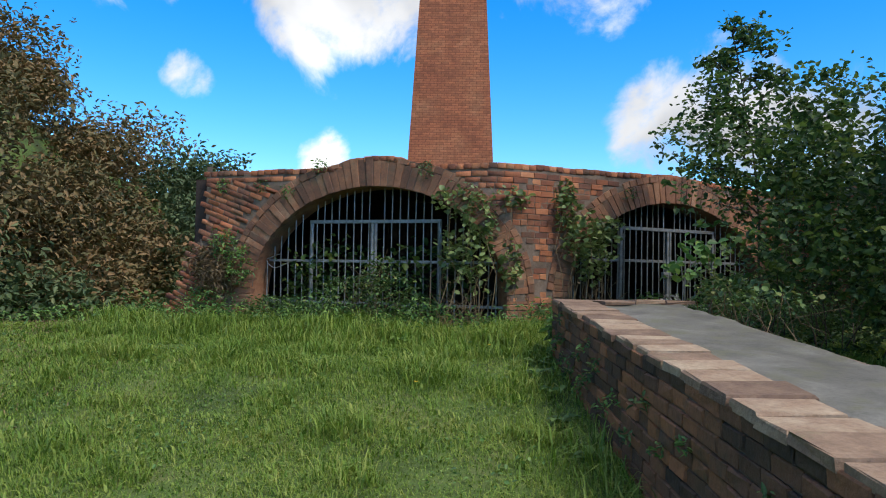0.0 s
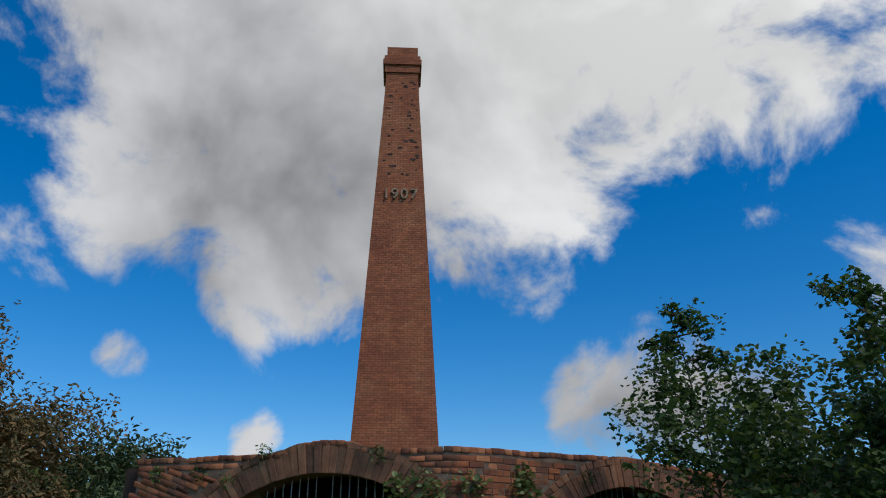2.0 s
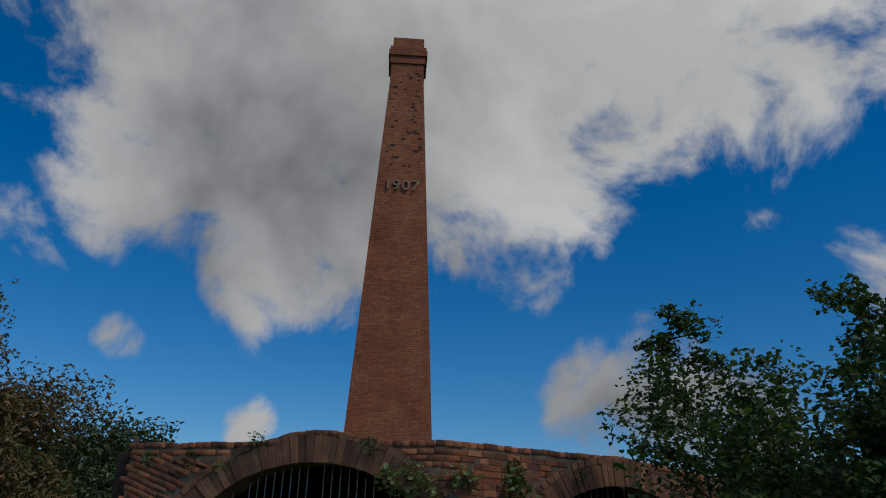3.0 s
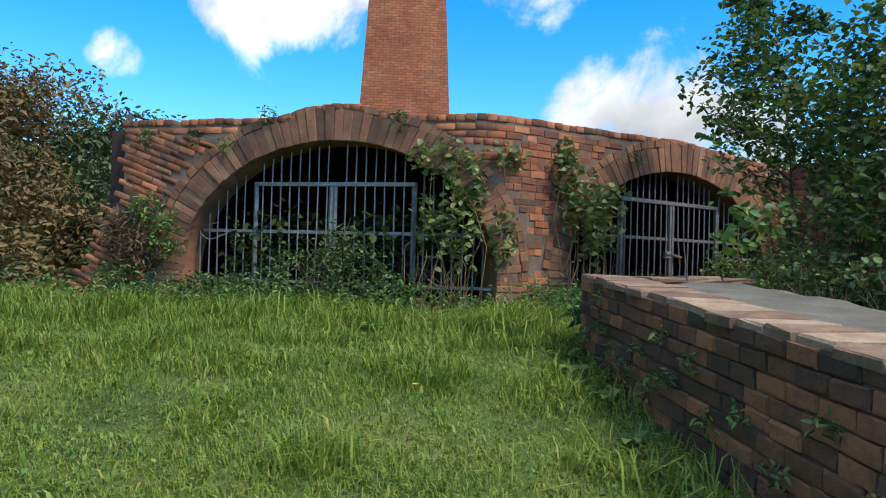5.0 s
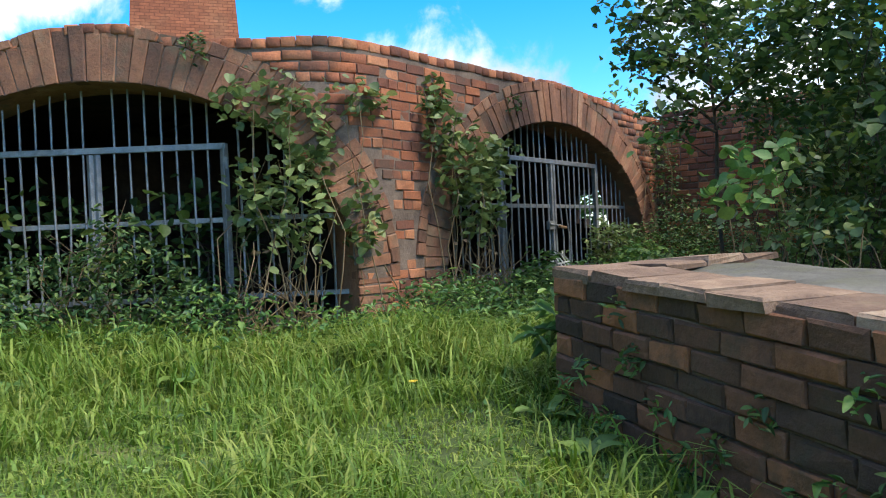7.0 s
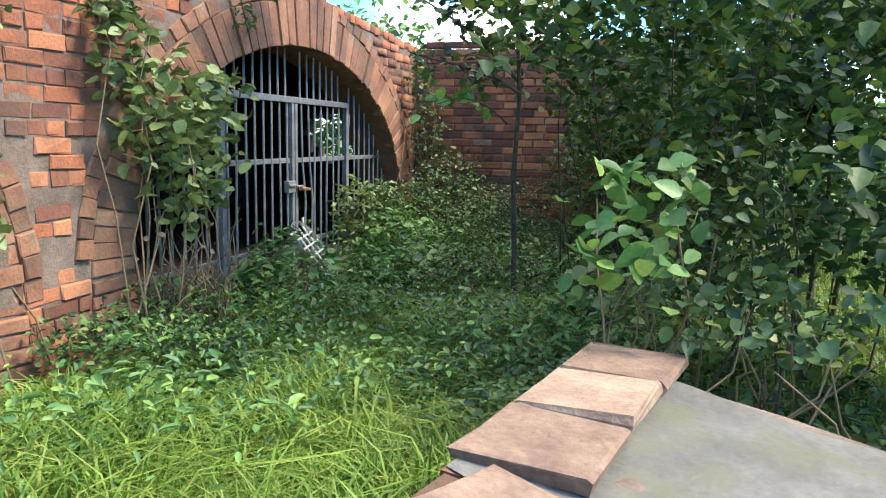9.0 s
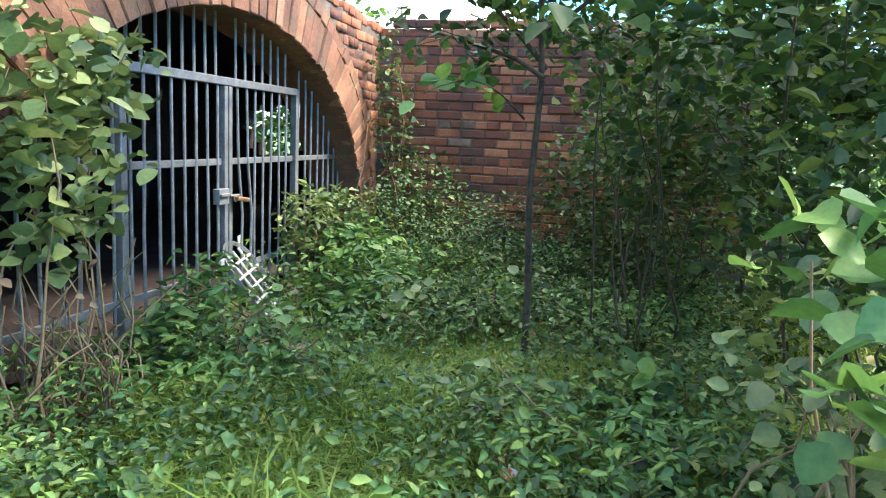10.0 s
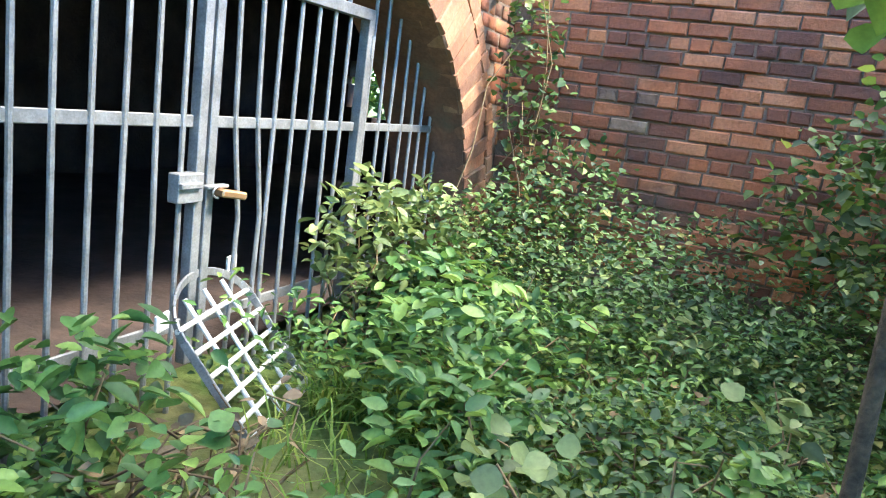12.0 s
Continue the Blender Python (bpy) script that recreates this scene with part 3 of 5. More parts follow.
# ---- chimney ----
def build_chimney():
    t = empty("chimney_stack", (4.88, 13.38, 0))
    t.rotation_euler = (0, 0, radians(-31.5))
    def frustum(name, z0, z1, w0, w1, mat):
        vs, fs, uvs = [], [], []
        steps = 24 if z1 - z0 > 5 else 1
        cor = [(-1, -1), (1, -1), (1, 1), (-1, 1)]
        for k in range(4):
            for i in range(steps):
                fa, fb = i / steps, (i + 1) / steps
                za, zb = z0 + (z1 - z0) * fa, z0 + (z1 - z0) * fb
                wa, wb = (w0 + (w1 - w0) * fa) / 2, (w0 + (w1 - w0) * fb) / 2
                q = len(vs)
                (ax, ay), (bx, by) = cor[k], cor[(k + 1) % 4]
                vs += [(ax * wa, ay * wa, za), (bx * wa, by * wa, za), (bx * wb, by * wb, zb), (ax * wb, ay * wb, zb)]
                fs.append((q, q + 1, q + 2, q + 3))
                uvs += [(-wa, za), (wa, za), (wb, zb), (-wb, zb)]
        q = len(vs)
        vs += [(x * w1 / 2, y * w1 / 2, z1) for x, y in cor] + [(x * w0 / 2, y * w0 / 2, z0) for x, y in cor[::-1]]
        fs += [(q, q + 1, q + 2, q + 3), (q + 4, q + 5, q + 6, q + 7)]
        uvs += [(0, 0)] * 8
        ob = mesh_object(name, vs, fs, mat, t)
        lay = ob.data.uv_layers.new(name="UVMap")
        for i, l in enumerate(lay.data):
            l.uv = uvs[i]
        return ob
    def width(z):
        return 2.92 - (z - 3.5) * 0.104
    frustum("shaft", -0.3, 20.0, width(-0.3), width(20.0), STACK)
    w = width(20.0)
    for name, z0, z1, e in (("corbel", 18.9, 19.45, 0.10), ("corbel", 19.45, 19.8, 0.22), ("cornice", 19.8, 20.05, 0.36), ("cornice", 20.05, 20.25, 0.26), ("cap", 20.25, 20.75, 0.05)):
        frustum(name, z0, z1, w + e, w + e, STACK)
    # put-log holes and lost bricks: thin plates on the face, their shade painted near-black
    r = random.Random(5)
    for _ in range(46):
        z = r.uniform(14.6, 19.0)
        x = r.uniform(-0.42, 0.42) * width(z)
        bm = bmesh.new()
        bmesh.ops.create_cube(bm, size=1, matrix=Matrix.Translation((x, -width(z) / 2 - 0.003, z)) @ Matrix.Diagonal((r.uniform(.06, .2), 0.02, r.uniform(.04, .08), 1)))
        part("hole_shade", bm, SHADED_BRICK, t)
    # the year in raised brick
    z = 13.55
    for ch, x in zip("1907", (-0.5, -0.18, 0.17, 0.52)):
        cu = bpy.data.curves.new("numeral", "FONT")
        cu.body, cu.size, cu.extrude, cu.align_x = ch, 0.62, 0.05, "CENTER"
        tmp = bpy.data.objects.new("tmp", cu)
        scene.collection.objects.link(tmp)
        me = bpy.data.meshes.new_from_object(tmp.evaluated_get(bpy.context.evaluated_depsgraph_get()))
        bpy.data.objects.remove(tmp)
        me.materials.append(PALE)
        ob = new("numeral", me)
        ob.parent = t
        ob.matrix_local = Matrix.Translation((0, -width(z) / 2 - 0.045, z)) @ Matrix.Rotation(math.radians(90) - 0.05, 4, "X")
        tagged(ob, "pale raised brick numeral")
        ob.location.x = x
    tagged(t, "tall tapering square red brick chimney dated 1907", "chimney")


build_chimney()


# ---- low wall ----
LW_C, LW_D = np.array([-3.45, -2.65]), np.array([math.cos(radians(242)), math.sin(radians(242))])
LW_SKEW = 0.3                            # the end runs back askew
LW_N = np.array([-0.883, 0.469])         # out of the face towards the lawn


def lw_top(u):
    return 0.74 - 0.068 * u


def lw_xy(u, d):
    """u along the face from the corner, d out of it; the corner end is rounded."""
    return LW_C + LW_D * u + LW_N * d


def build_low_wall():
    us = np.linspace(0.0, 11.0, 45)
    vs, fs = [], []
    T = 1.4
    for u in us:
        for d, z in ((-0.022, -1.4), (-0.02, lw_top(u) - 0.04), (-T, lw_top(u) - 0.07), (-T, -1.4)):
            p = lw_xy(u + (LW_SKEW * d if u == 0 else 0), d)
            vs.append((p[0], p[1], z))
    for i in range(len(us) - 1):
        for k in range(3):
            fs.append((4 * i + k, 4 * i + 4 + k, 4 * i + 5 + k, 4 * i + 1 + k))
    fs += [(0, 1, 2, 3)]
    ob = mesh_object("wall_low", vs, fs, MORTAR)
    tagged(ob, "low thick brick wall with cement-topped coping", "wall", kind="structure")
    # cement bed behind the coping, uneven
    n, m = 90, 12
    vs = []
    for i in range(n):
        for j in range(m):
            d = -0.33 - (T - 0.33) * j / (m - 1)
            u = LW_SKEW * d + (11.0 - LW_SKEW * d) * i / (n - 1)
            p = lw_xy(u, d)
            z = lw_top(u) - 0.04 + 0.02 * noise.noise((u * 2.2, d * 3, 0)) + 0.01 * noise.noise((u * 9, d * 9, 3)) - (0.07 if j == m - 1 else 0)
            vs.append((p[0], p[1], z + 0.012 * noise.noise((u * 17, d * 15, 7))))
    fs = [(i * m + j, (i + 1) * m + j, (i + 1) * m + j + 1, i * m + j + 1) for i in range(n - 1) for j in range(m - 1)]
    mesh_object("cement_bed", vs, fs, CEMENT, ob, smooth=True)
    return ob


LOW = build_low_wall()


# ---- return wall beyond the second arch ----
def build_return_wall():
    x, y0, y1 = 3.6, Y_B + 0.05, -3.65
    vs = [(x + dx, y, z) for y in (y0, y1) for dx, z in ((0.012, -0.4), (0.012, 2.42), (0.45, 2.42), (0.45, -0.4))]
    fs = [(0, 4, 5, 1), (1, 5, 6, 2), (2, 6, 7, 3), (4, 7, 6, 5), (0, 1, 2, 3)]
    ob = mesh_object("wall_return", vs, fs, MORTAR)
    return tagged(ob, "weathered red brick return wall half hidden by scrub", "wall", kind="structure")


RETURN = build_return_wall()


# ---- plants ----
def scatter_box(n, lo, hi, r=rng):
    return r.uniform(0, 1, (n, 3)) * (np.array(hi) - np.array(lo)) + np.array(lo)


def blob_points(n, centre, radii, hollow=0.45, r=rng):
    d = r.normal(size=(n, 3))
    d /= np.linalg.norm(d, axis=1)[:, None]
    rad = r.uniform(hollow, 1.0, (n, 1)) ** 0.7
    rad *= 1 + 0.28 * np.sin(d[:, :1] * 5 + centre[0]) * np.cos(d[:, 1:2] * 6 + centre[1]) + 0.12 * np.sin(d[:, 2:3] * 11)
    return np.array(centre) + d * rad * np.array(radii)


def tree(name, base, height, spread, limbs, per_twig, leaf, seed, label, lean=(0, 0), mat=LEAF, clear=0.25, stems=1):
    """Several thin stems with rising limbs and twigs; leaves sit along the twigs."""
    r = np.random.default_rng(seed)
    t = empty(name, (*base, float(ground_z(*base)) - 0.05))
    wood, twigs = [], []
    for st in range(stems):
        off = r.normal(size=2) * 0.12 * (stems > 1)
        k = np.linspace(0, 1, 9)
        H = height * (1 if st == 0 else r.uniform(0.6, 0.95))
        wob = np.cumsum(r.normal(size=(9, 2)), axis=0) * 0.03 * height / 4
        ln = np.array(lean) + (r.normal(size=2) * 0.22 * height / 3 if st else 0)
        trunk = np.stack([off[0] + ln[0] * k ** 1.4 + wob[:, 0], off[1] + ln[1] * k ** 1.4 + wob[:, 1], H * k], 1)
        wood.append(tube(trunk, (0.017 * height / 4) * (1 - 0.8 * k) + 0.003, 8))
        for i in range(limbs):
            f = clear + (1 - clear) * (i + r.uniform(0, 1)) / limbs
            f = min(f, 0.97)
            p0 = np.array([np.interp(f, k, trunk[:, c]) for c in range(3)])
            a = r.uniform(0, 2 * np.pi)
            ln_ = spread * r.uniform(0.55, 1.1) * (1.1 - 0.75 * f)
            d = np.array([math.cos(a), math.sin(a), r.uniform(0.15, 0.9)])
            kk = np.linspace(0, 1, 6)[:, None]
            limb = p0 + d * ln_ * kk + np.array([0, 0, -0.15 * ln_]) * kk ** 2 + np.cumsum(r.normal(size=(6, 3)), 0) * 0.025 * ln_
            wood.append(tube(limb, np.linspace(0.014, 0.004, 6) * height / 4, 5))
            for j in range(7):
                g = r.uniform(0.25, 1.0)
                q0 = np.array([np.interp(g, kk[:, 0], limb[:, c]) for c in range(3)])
                dd = r.normal(size=3) + d * 0.8 + np.array([0, 0, 0.35])
                dd /= np.linalg.norm(dd)
                l2 = r.uniform(0.2, 0.5) * spread * 0.45
                tw = q0 + dd * l2 * np.linspace(0, 1, 4)[:, None]
                tw[:, 2] -= 0.1 * l2 * np.linspace(0, 1, 4) ** 2
                wood.append(tube(tw, [0.005, 0.004, 0.003, 0.002], 3))
                twigs.append((tw[0], tw[-1]))
    v, q = join(wood)
    batch_object("trunk", v, q, BARK, t)
    A, B = np.array([a for a, _ in twigs]), np.array([b for _, b in twigs])
    idx = r.integers(0, len(A), len(A) * per_twig)
    f = r.uniform(0.1, 1.08, (len(idx), 1))
    pos = A[idx] + (B[idx] - A[idx]) * f + r.normal(size=(len(idx), 3)) * 0.045
    v, q = leaf_batch(pos, r.uniform(0.6, 1.25, len(pos)) * leaf, up=0.35, width=0.82, droop=0.5, r=r)
    batch_object("crown", v, q, mat, t)
    return tagged(t, label, "tree")


tree("alder_tree", (0.6, -2.05), 4.3, 1.35, 24, 15, 0.08, 11, "slender young alder with dark round leaves", lean=(-0.55, 0.25), clear=0.36)
tree("alder_tree", (1.3, -4.3), 4.2, 1.6, 15, 15, 0.08, 12, "bushy alder sapling behind the low wall", stems=3, clear=0.4)
tree("alder_tree", (-0.7, -5.4), 3.4, 1.5, 15, 17, 0.08, 14, "bushy alder overhanging the low wall", lean=(-0.1, 0.3), stems=3, clear=0.35)
tree("alder_tree", (2.9, -3.4), 4.0, 1.4, 14, 13, 0.085, 15, "tall green sapling in the thicket", stems=2, mat=NETTLE)
tree("alder_tree", (-2.2, -7.2), 3.2, 1.5, 15, 15, 0.08, 16, "leafy sapling at the back of the low wall", stems=3)
tree("alder_tree", (2.4, -8.4), 4.3, 1.8, 15, 15, 0.09, 17, "tall leafy alder further back", stems=3)
tree("alder_tree", (5.2, -3.2), 4.6, 1.7, 13, 12, 0.1, 18, "pale green tree beyond the return wall", stems=2, mat=NETTLE)
tree("alder_tree", (4.4, -6.6), 4.8, 2.0, 14, 12, 0.1, 19, "pale green tree in the far thicket", stems=3, mat=NETTLE)
tree("alder_tree", (-1.6, -9.6), 3.4, 1.9, 15, 14, 0.09, 20, "dense sapling at the end of the thicket", stems=3)


def bush(name, blobs, n, leaf, mat, label, category, seed, stems=0, width=0.8, up=0.4, group="", kind=""):
    """Leaves gathered in uneven blobs, with bare stems under them."""
    r = np.random.default_rng(seed)
    t = empty(name, (blobs[0][0][0], blobs[0][0][1], float(ground_z(blobs[0][0][0], blobs[0][0][1]))))
    vol = np.array([np.prod(b[1]) for b in blobs]) ** 0.67
    cnt = (n * vol / vol.sum()).astype(int) + 1
    pos = np.concatenate([blob_points(k, b[0], b[1], r=r) for k, b in zip(cnt, blobs)])
    pos = pos[pos[:, 2] > ground_z(pos[:, 0], pos[:, 1]) - 0.02]
    v, q = leaf_batch(pos, r.uniform(0.55, 1.3, len(pos)) * leaf, up=up, width=width, r=r, fine=len(pos) < 1700 and width > 0.3)
    batch_object("foliage", v - np.array(t.location), q, mat, t)
    if stems:
        ch = []
        for _ in range(stems):
            c, rad = blobs[r.integers(len(blobs))]
            p1 = np.array(c) + r.normal(size=3) * np.array(rad) * 0.5
            p0 = np.array([c[0] + r.normal() * rad[0] * 0.5, c[1] + r.normal() * rad[1] * 0.4, 0])
            p0[2] = ground_z(p0[0], p0[1]) - 0.03
            k = np.linspace(0, 1, 6)[:, None]
            pts = p0 + (p1 - p0) * k + np.array([r.normal(), r.normal(), 0]) * 0.12 * np.sin(k * 3.14) + r.normal(size=(6, 3)) * 0.035
            ch.append(tube(pts, np.linspace(0.008, 0.003, 6), 4))
        wood = STRAW if mat is not LEAF else BARK
        if stems <= 24:
            for v, q in ch:
                batch_object("stem", v - np.array(t.location), q, wood, t)
        else:
            v, q = join(ch)
            tagged(batch_object("stem_tangle", v - np.array(t.location), q, wood, t), kind="stuff")
    return tagged(t, label, category, group, kind)


def wp(s, z, d):
    return wall_point(s, z, d)


# climbers and brambles along the kiln front
bush("climbing_shrub", [(wp(1.45, 2.0, 0.12), (0.35, 0.3, 0.25)), (wp(1.75, 1.75, 0.15), (0.3, 0.28, 0.4)), (wp(1.7, 1.2, 0.18), (0.35, 0.3, 0.45)),
                        (wp(2.15, 1.1, 0.12), (0.2, 0.2, 0.35)), (wp(2.2, 2.05, 0.1), (0.3, 0.15, 0.15)), (wp(1.35, 1.3, 0.1), (0.2, 0.2, 0.35))],
     850, 0.085, CLIMBER, "leafy climber hanging beside the large arch", "shrub", 31, stems=14)
bush("climbing_shrub", [(wp(3.05, 1.9, 0.12), (0.25, 0.15, 0.3)), (wp(3.3, 1.55, 0.2), (0.35, 0.25, 0.35)), (wp(3.45, 1.2, 0.22), (0.35, 0.25, 0.35)),
                        (wp(3.75, 1.65, 0.2), (0.3, 0.22, 0.2)), (wp(3.1, 2.2, 0.06), (0.15, 0.08, 0.18))],
     800, 0.085, CLIMBER, "round-leaved climber on the pier between arches", "shrub", 32, stems=12)
bush("dead_stem_tangle", [(wp(1.5, 0.7, 0.15), (0.45, 0.25, 0.3)), (wp(3.5, 0.7, 0.2), (0.4, 0.25, 0.35))], 60, 0.04, STRAW, "tangle of dry brown stems at the arch foot", "dead stems", 33, stems=75, kind="stuff")
bush("bramble_bush", [(wp(-0.1, 0.62, 0.25), (0.55, 0.4, 0.35)), (wp(0.55, 0.6, 0.25), (0.45, 0.35, 0.4)), (wp(0.3, 0.95, 0.2), (0.25, 0.2, 0.3)), (wp(1.0, 0.45, 0.3), (0.4, 0.3, 0.25))],
     2600, 0.06, IVY, "dark bramble bush against the large gate", "bush", 34, stems=30, width=0.55)
bush("bramble_bush", [(wp(-1.4, 0.4, 0.2), (0.5, 0.3, 0.22)), (wp(-0.9, 0.35, 0.3), (0.4, 0.3, 0.2))], 1500, 0.055, IVY, "low brambles at the large gate's foot", "bush", 35, stems=20, width=0.55)
bush("inner_shrub", [(wp(-0.6, 1.0, -0.62), (0.9, 0.5, 0.5)), (wp(0.8, 1.0, -0.62), (0.8, 0.5, 0.5)), (wp(-1.3, 0.7, -0.6), (0.4, 0.4, 0.5))], 1000, 0.10, LEAF, "shaded shrub growing behind the bars", "shrub", 36, stems=15)
bush("wall_fern", [(wp(-2.3, 1.35, 0.1), (0.3, 0.2, 0.25)), (wp(-2.05, 1.05, 0.12), (0.25, 0.2, 0.3)), (wp(-2.6, 0.5, 0.2), (0.35, 0.25, 0.3))], 1100, 0.06, NETTLE, "bright green weeds rooted in the wall end", "weed", 37, width=0.4)
bush("dry_grass_clump", [(wp(-2.6, 1.05, 0.15), (0.3, 0.2, 0.3)), (wp(-2.4, 0.85, 0.18), (0.3, 0.2, 0.3))], 1700, 0.11, STRAW, "straw-coloured dead grass hanging on the wall", "dry grass", 38, width=0.12, up=0.0)
for k, (s, z, n) in enumerate([(-2.45, 2.3, 90), (-1.75, 2.28, 60), (-0.75, 2.55, 70), (0.95, 2.45, 80), (3.0, 2.1, 60), (4.35, 2.25, 70), (-1.3, 2.15, 60)]):
    bush("wall_weed", [(wp(s, z, 0.04), (0.13, 0.1, 0.12))], n, 0.05, (NETTLE, IVY)[k % 2], "small weed rooted in the brickwork", "weed", 40 + k, group="weeds on the kiln wall", width=0.4)

# undergrowth in the court before the second gate
def undergrowth(name, n, region, hgt, leaf, mat, label, seed, width=0.7):
    """Leaves on many short stems over a patch of ground; region(x, y) gives its density 0 to 1."""
    r = np.random.default_rng(seed)
    (x0, x1), (y0, y1), dens = region
    x, y = r.uniform(x0, x1, n), r.uniform(y0, y1, n)
    lump = 0.5 + 0.5 * np.sin(x * 3.1 + seed) * np.cos(y * 2.7 + seed * 2) + 0.25 * np.sin(x * 7.3 + y * 5.9)
    keep = r.uniform(0, 1, n) < dens(x, y) * np.clip(0.35 + lump, 0, 1)
    x, y, lump = x[keep], y[keep], lump[keep]
    z = ground_z(x, y) + hgt * np.clip(0.35 + 0.65 * lump, 0.15, 1.2) * r.uniform(0.15, 1.0, len(x)) ** 0.6
    pos = np.stack([x, y, z], 1)
    v, q = leaf_batch(pos, r.uniform(0.5, 1.3, len(x)) * leaf, up=0.7, width=width, r=r)
    ob = batch_object(name, v, q, mat)
    return tagged(ob, label, "undergrowth", kind="stuff")


def front_of_b(x, y):
    return ((y < Y_B - 0.02) | ((x > -0.9) & (x < 2.7))) * (y < 0.4) * (x < 3.56)


def off_grating(x, y):
    return (((x - 0.75) / 0.6) ** 2 + ((y + 0.68) / 0.52) ** 2 > 1) * 1.0


def path_gap(x, y):
    """Thin out where the trodden grass leads in."""
    return 1 - 0.85 * np.exp(-((y + 1.55 + 0.12 * (x + 1)) / 0.5) ** 2) * (x < 0.9)


COURT = ((-2.0, 3.42), (-3.2, -0.1), lambda x, y: front_of_b(x, y) * path_gap(x, y) * off_grating(x, y))
undergrowth("bramble_patch", 25000, COURT, 0.4, 0.043, IVY, "dense brambles and ivy covering the court floor", 51)
undergrowth("nettle_patch", 17000, COURT, 0.5, 0.05, NETTLE, "green nettles growing before the second gate", 52, width=0.5)
undergrowth("ivy_bank", 14000, ((1.8, 3.42), (-3.4, -0.3), lambda x, y: smooth((x - 1.7) / 0.9)), 0.95, 0.042, IVY, "ivy banked up against the return wall", 53)
undergrowth("thicket_floor", 5000, ((-2.3, 3.4), (-4.2, -2.6), lambda x, y: (((x + 3.45) * 0.883 - (y + 2.65) * 0.469) > 1.45)), 0.3, 0.07, IVY, "dark brambles under the saplings", 54)
undergrowth("gate_foot_weeds", 9000, ((-6.5, -1.2), (-1.6, 4.2), lambda x, y: np.exp(-((((x - PA[0]) * NA[0] + (y - PA[1]) * NA[1]) - 0.4) / 0.45) ** 2)), 0.3, 0.05, NETTLE, "weeds along the kiln wall's foot", 55)
undergrowth("bank_weeds", 4000, ((-9.5, -4.4), (2.2, 7.0), lambda x, y: 0.8 + 0 * x), 0.3, 0.06, NETTLE, "weeds at the side of the grass path", 56)

bush("thicket_shrub", [((0.6, -4.1, 2.3), (0.9, 0.6, 0.7)), ((1.6, -3.2, 1.9), (0.7, 0.5, 0.8)), ((-0.4, -4.4, 2.0), (0.7, 0.5, 0.6))], 1500, 0.08, LEAF, "dark dense shrub behind the low wall", "shrub", 57, stems=7)
bush("thicket_shrub", [((-1.0, -5.8, 1.1), (0.8, 0.7, 0.9)), ((-1.9, -7.0, 1.0), (0.8, 0.8, 0.9)), ((-2.6, -8.4, 0.9), (0.8, 0.9, 0.8))], 3600, 0.08, LEAF, "leafy shrub along the back of the low wall", "shrub", 58, stems=7)
bush("thicket_shrub", [((2.8, -3.0, 1.7), (0.6, 0.7, 0.8)), ((3.0, -4.2, 1.5), (0.7, 0.8, 1.0))], 1800, 0.07, LEAF, "thicket against the return wall", "shrub", 59, stems=7)
bush("thicket_shrub", [((-0.85, -2.05, 2.7), (0.45, 0.4, 0.35)), ((-0.4, -2.15, 3.3), (0.4, 0.35, 0.45)), ((0.0, -1.9, 3.2), (0.6, 0.5, 0.5)), ((1.4, -2.3, 2.5), (0.8, 0.5, 0.8)), ((1.2, -2.1, 2.4), (0.6, 0.4, 0.5))], 2000, 0.075, LEAF, "leafy boughs before the second arch", "boughs", 60, stems=0)
for k, (u, dz, n) in enumerate([(0.25, 0.42, 26), (0.6, 0.3, 30), (0.75, 0.45, 22), (1.2, 0.35, 26), (1.45, 0.5, 16), (1.9, 0.3, 24), (2.4, 0.42, 20), (3.0, 0.3, 20), (3.7, 0.35, 20), (4.6, 0.3, 20), (0.1, 0.5, 30), (1.0, 0.52, 22), (0.4, 0.58, 34), (0.85, 0.62, 36), (1.3, 0.6, 30), (1.65, 0.42, 26), (2.1, 0.55, 26), (0.5, 0.12, 16), (1.55, 0.2, 18), (2.7, 0.6, 26), (3.3, 0.5, 22)]):
    p = lw_xy(u, 0.03)
    bush("wall_weed", [((p[0], p[1], lw_top(u) - dz), (0.06, 0.06, 0.06))], n, 0.05, (NETTLE, IVY)[k % 2], "small weed sprouting from a wall joint", "weed", 140 + k, group="weeds on the low wall", width=0.35)
bush("harts_tongue_fern", [((-3.3, -2.55, 0.42), (0.14, 0.1, 0.12))], 40, 0.17, NETTLE, "yellow-green strap-leaved fern at the wall corner", "fern", 160, width=0.22)

bush("thicket_shrub", [((-1.6, -4.1, 1.3), (0.4, 0.5, 0.45)), ((-0.6, -3.6, 2.2), (0.6, 0.4, 0.6)), ((0.2, -3.1, 2.5), (0.6, 0.4, 0.6)), ((-0.2, -3.4, 3.1), (0.5, 0.4, 0.4))], 2200, 0.085, LEAF, "round-leaved hazel thicket at the low wall's end", "shrub", 66, stems=7)
bush("alder_canopy", [((-0.9, -2.75, 2.35), (0.7, 0.5, 0.5)), ((-0.2, -3.1, 2.4), (1.0, 0.7, 0.9)), ((0.5, -2.35, 2.75), (0.9, 0.5, 0.6)), ((1.2, -3.6, 2.6), (1.2, 0.9, 1.0)), ((-0.7, -4.5, 2.2), (0.9, 0.8, 0.8)), ((-1.05, -2.35, 2.05), (0.45, 0.25, 0.32))],
     2700, 0.085, LEAF, "dense dark alder crown hanging over the court", "boughs", 68)
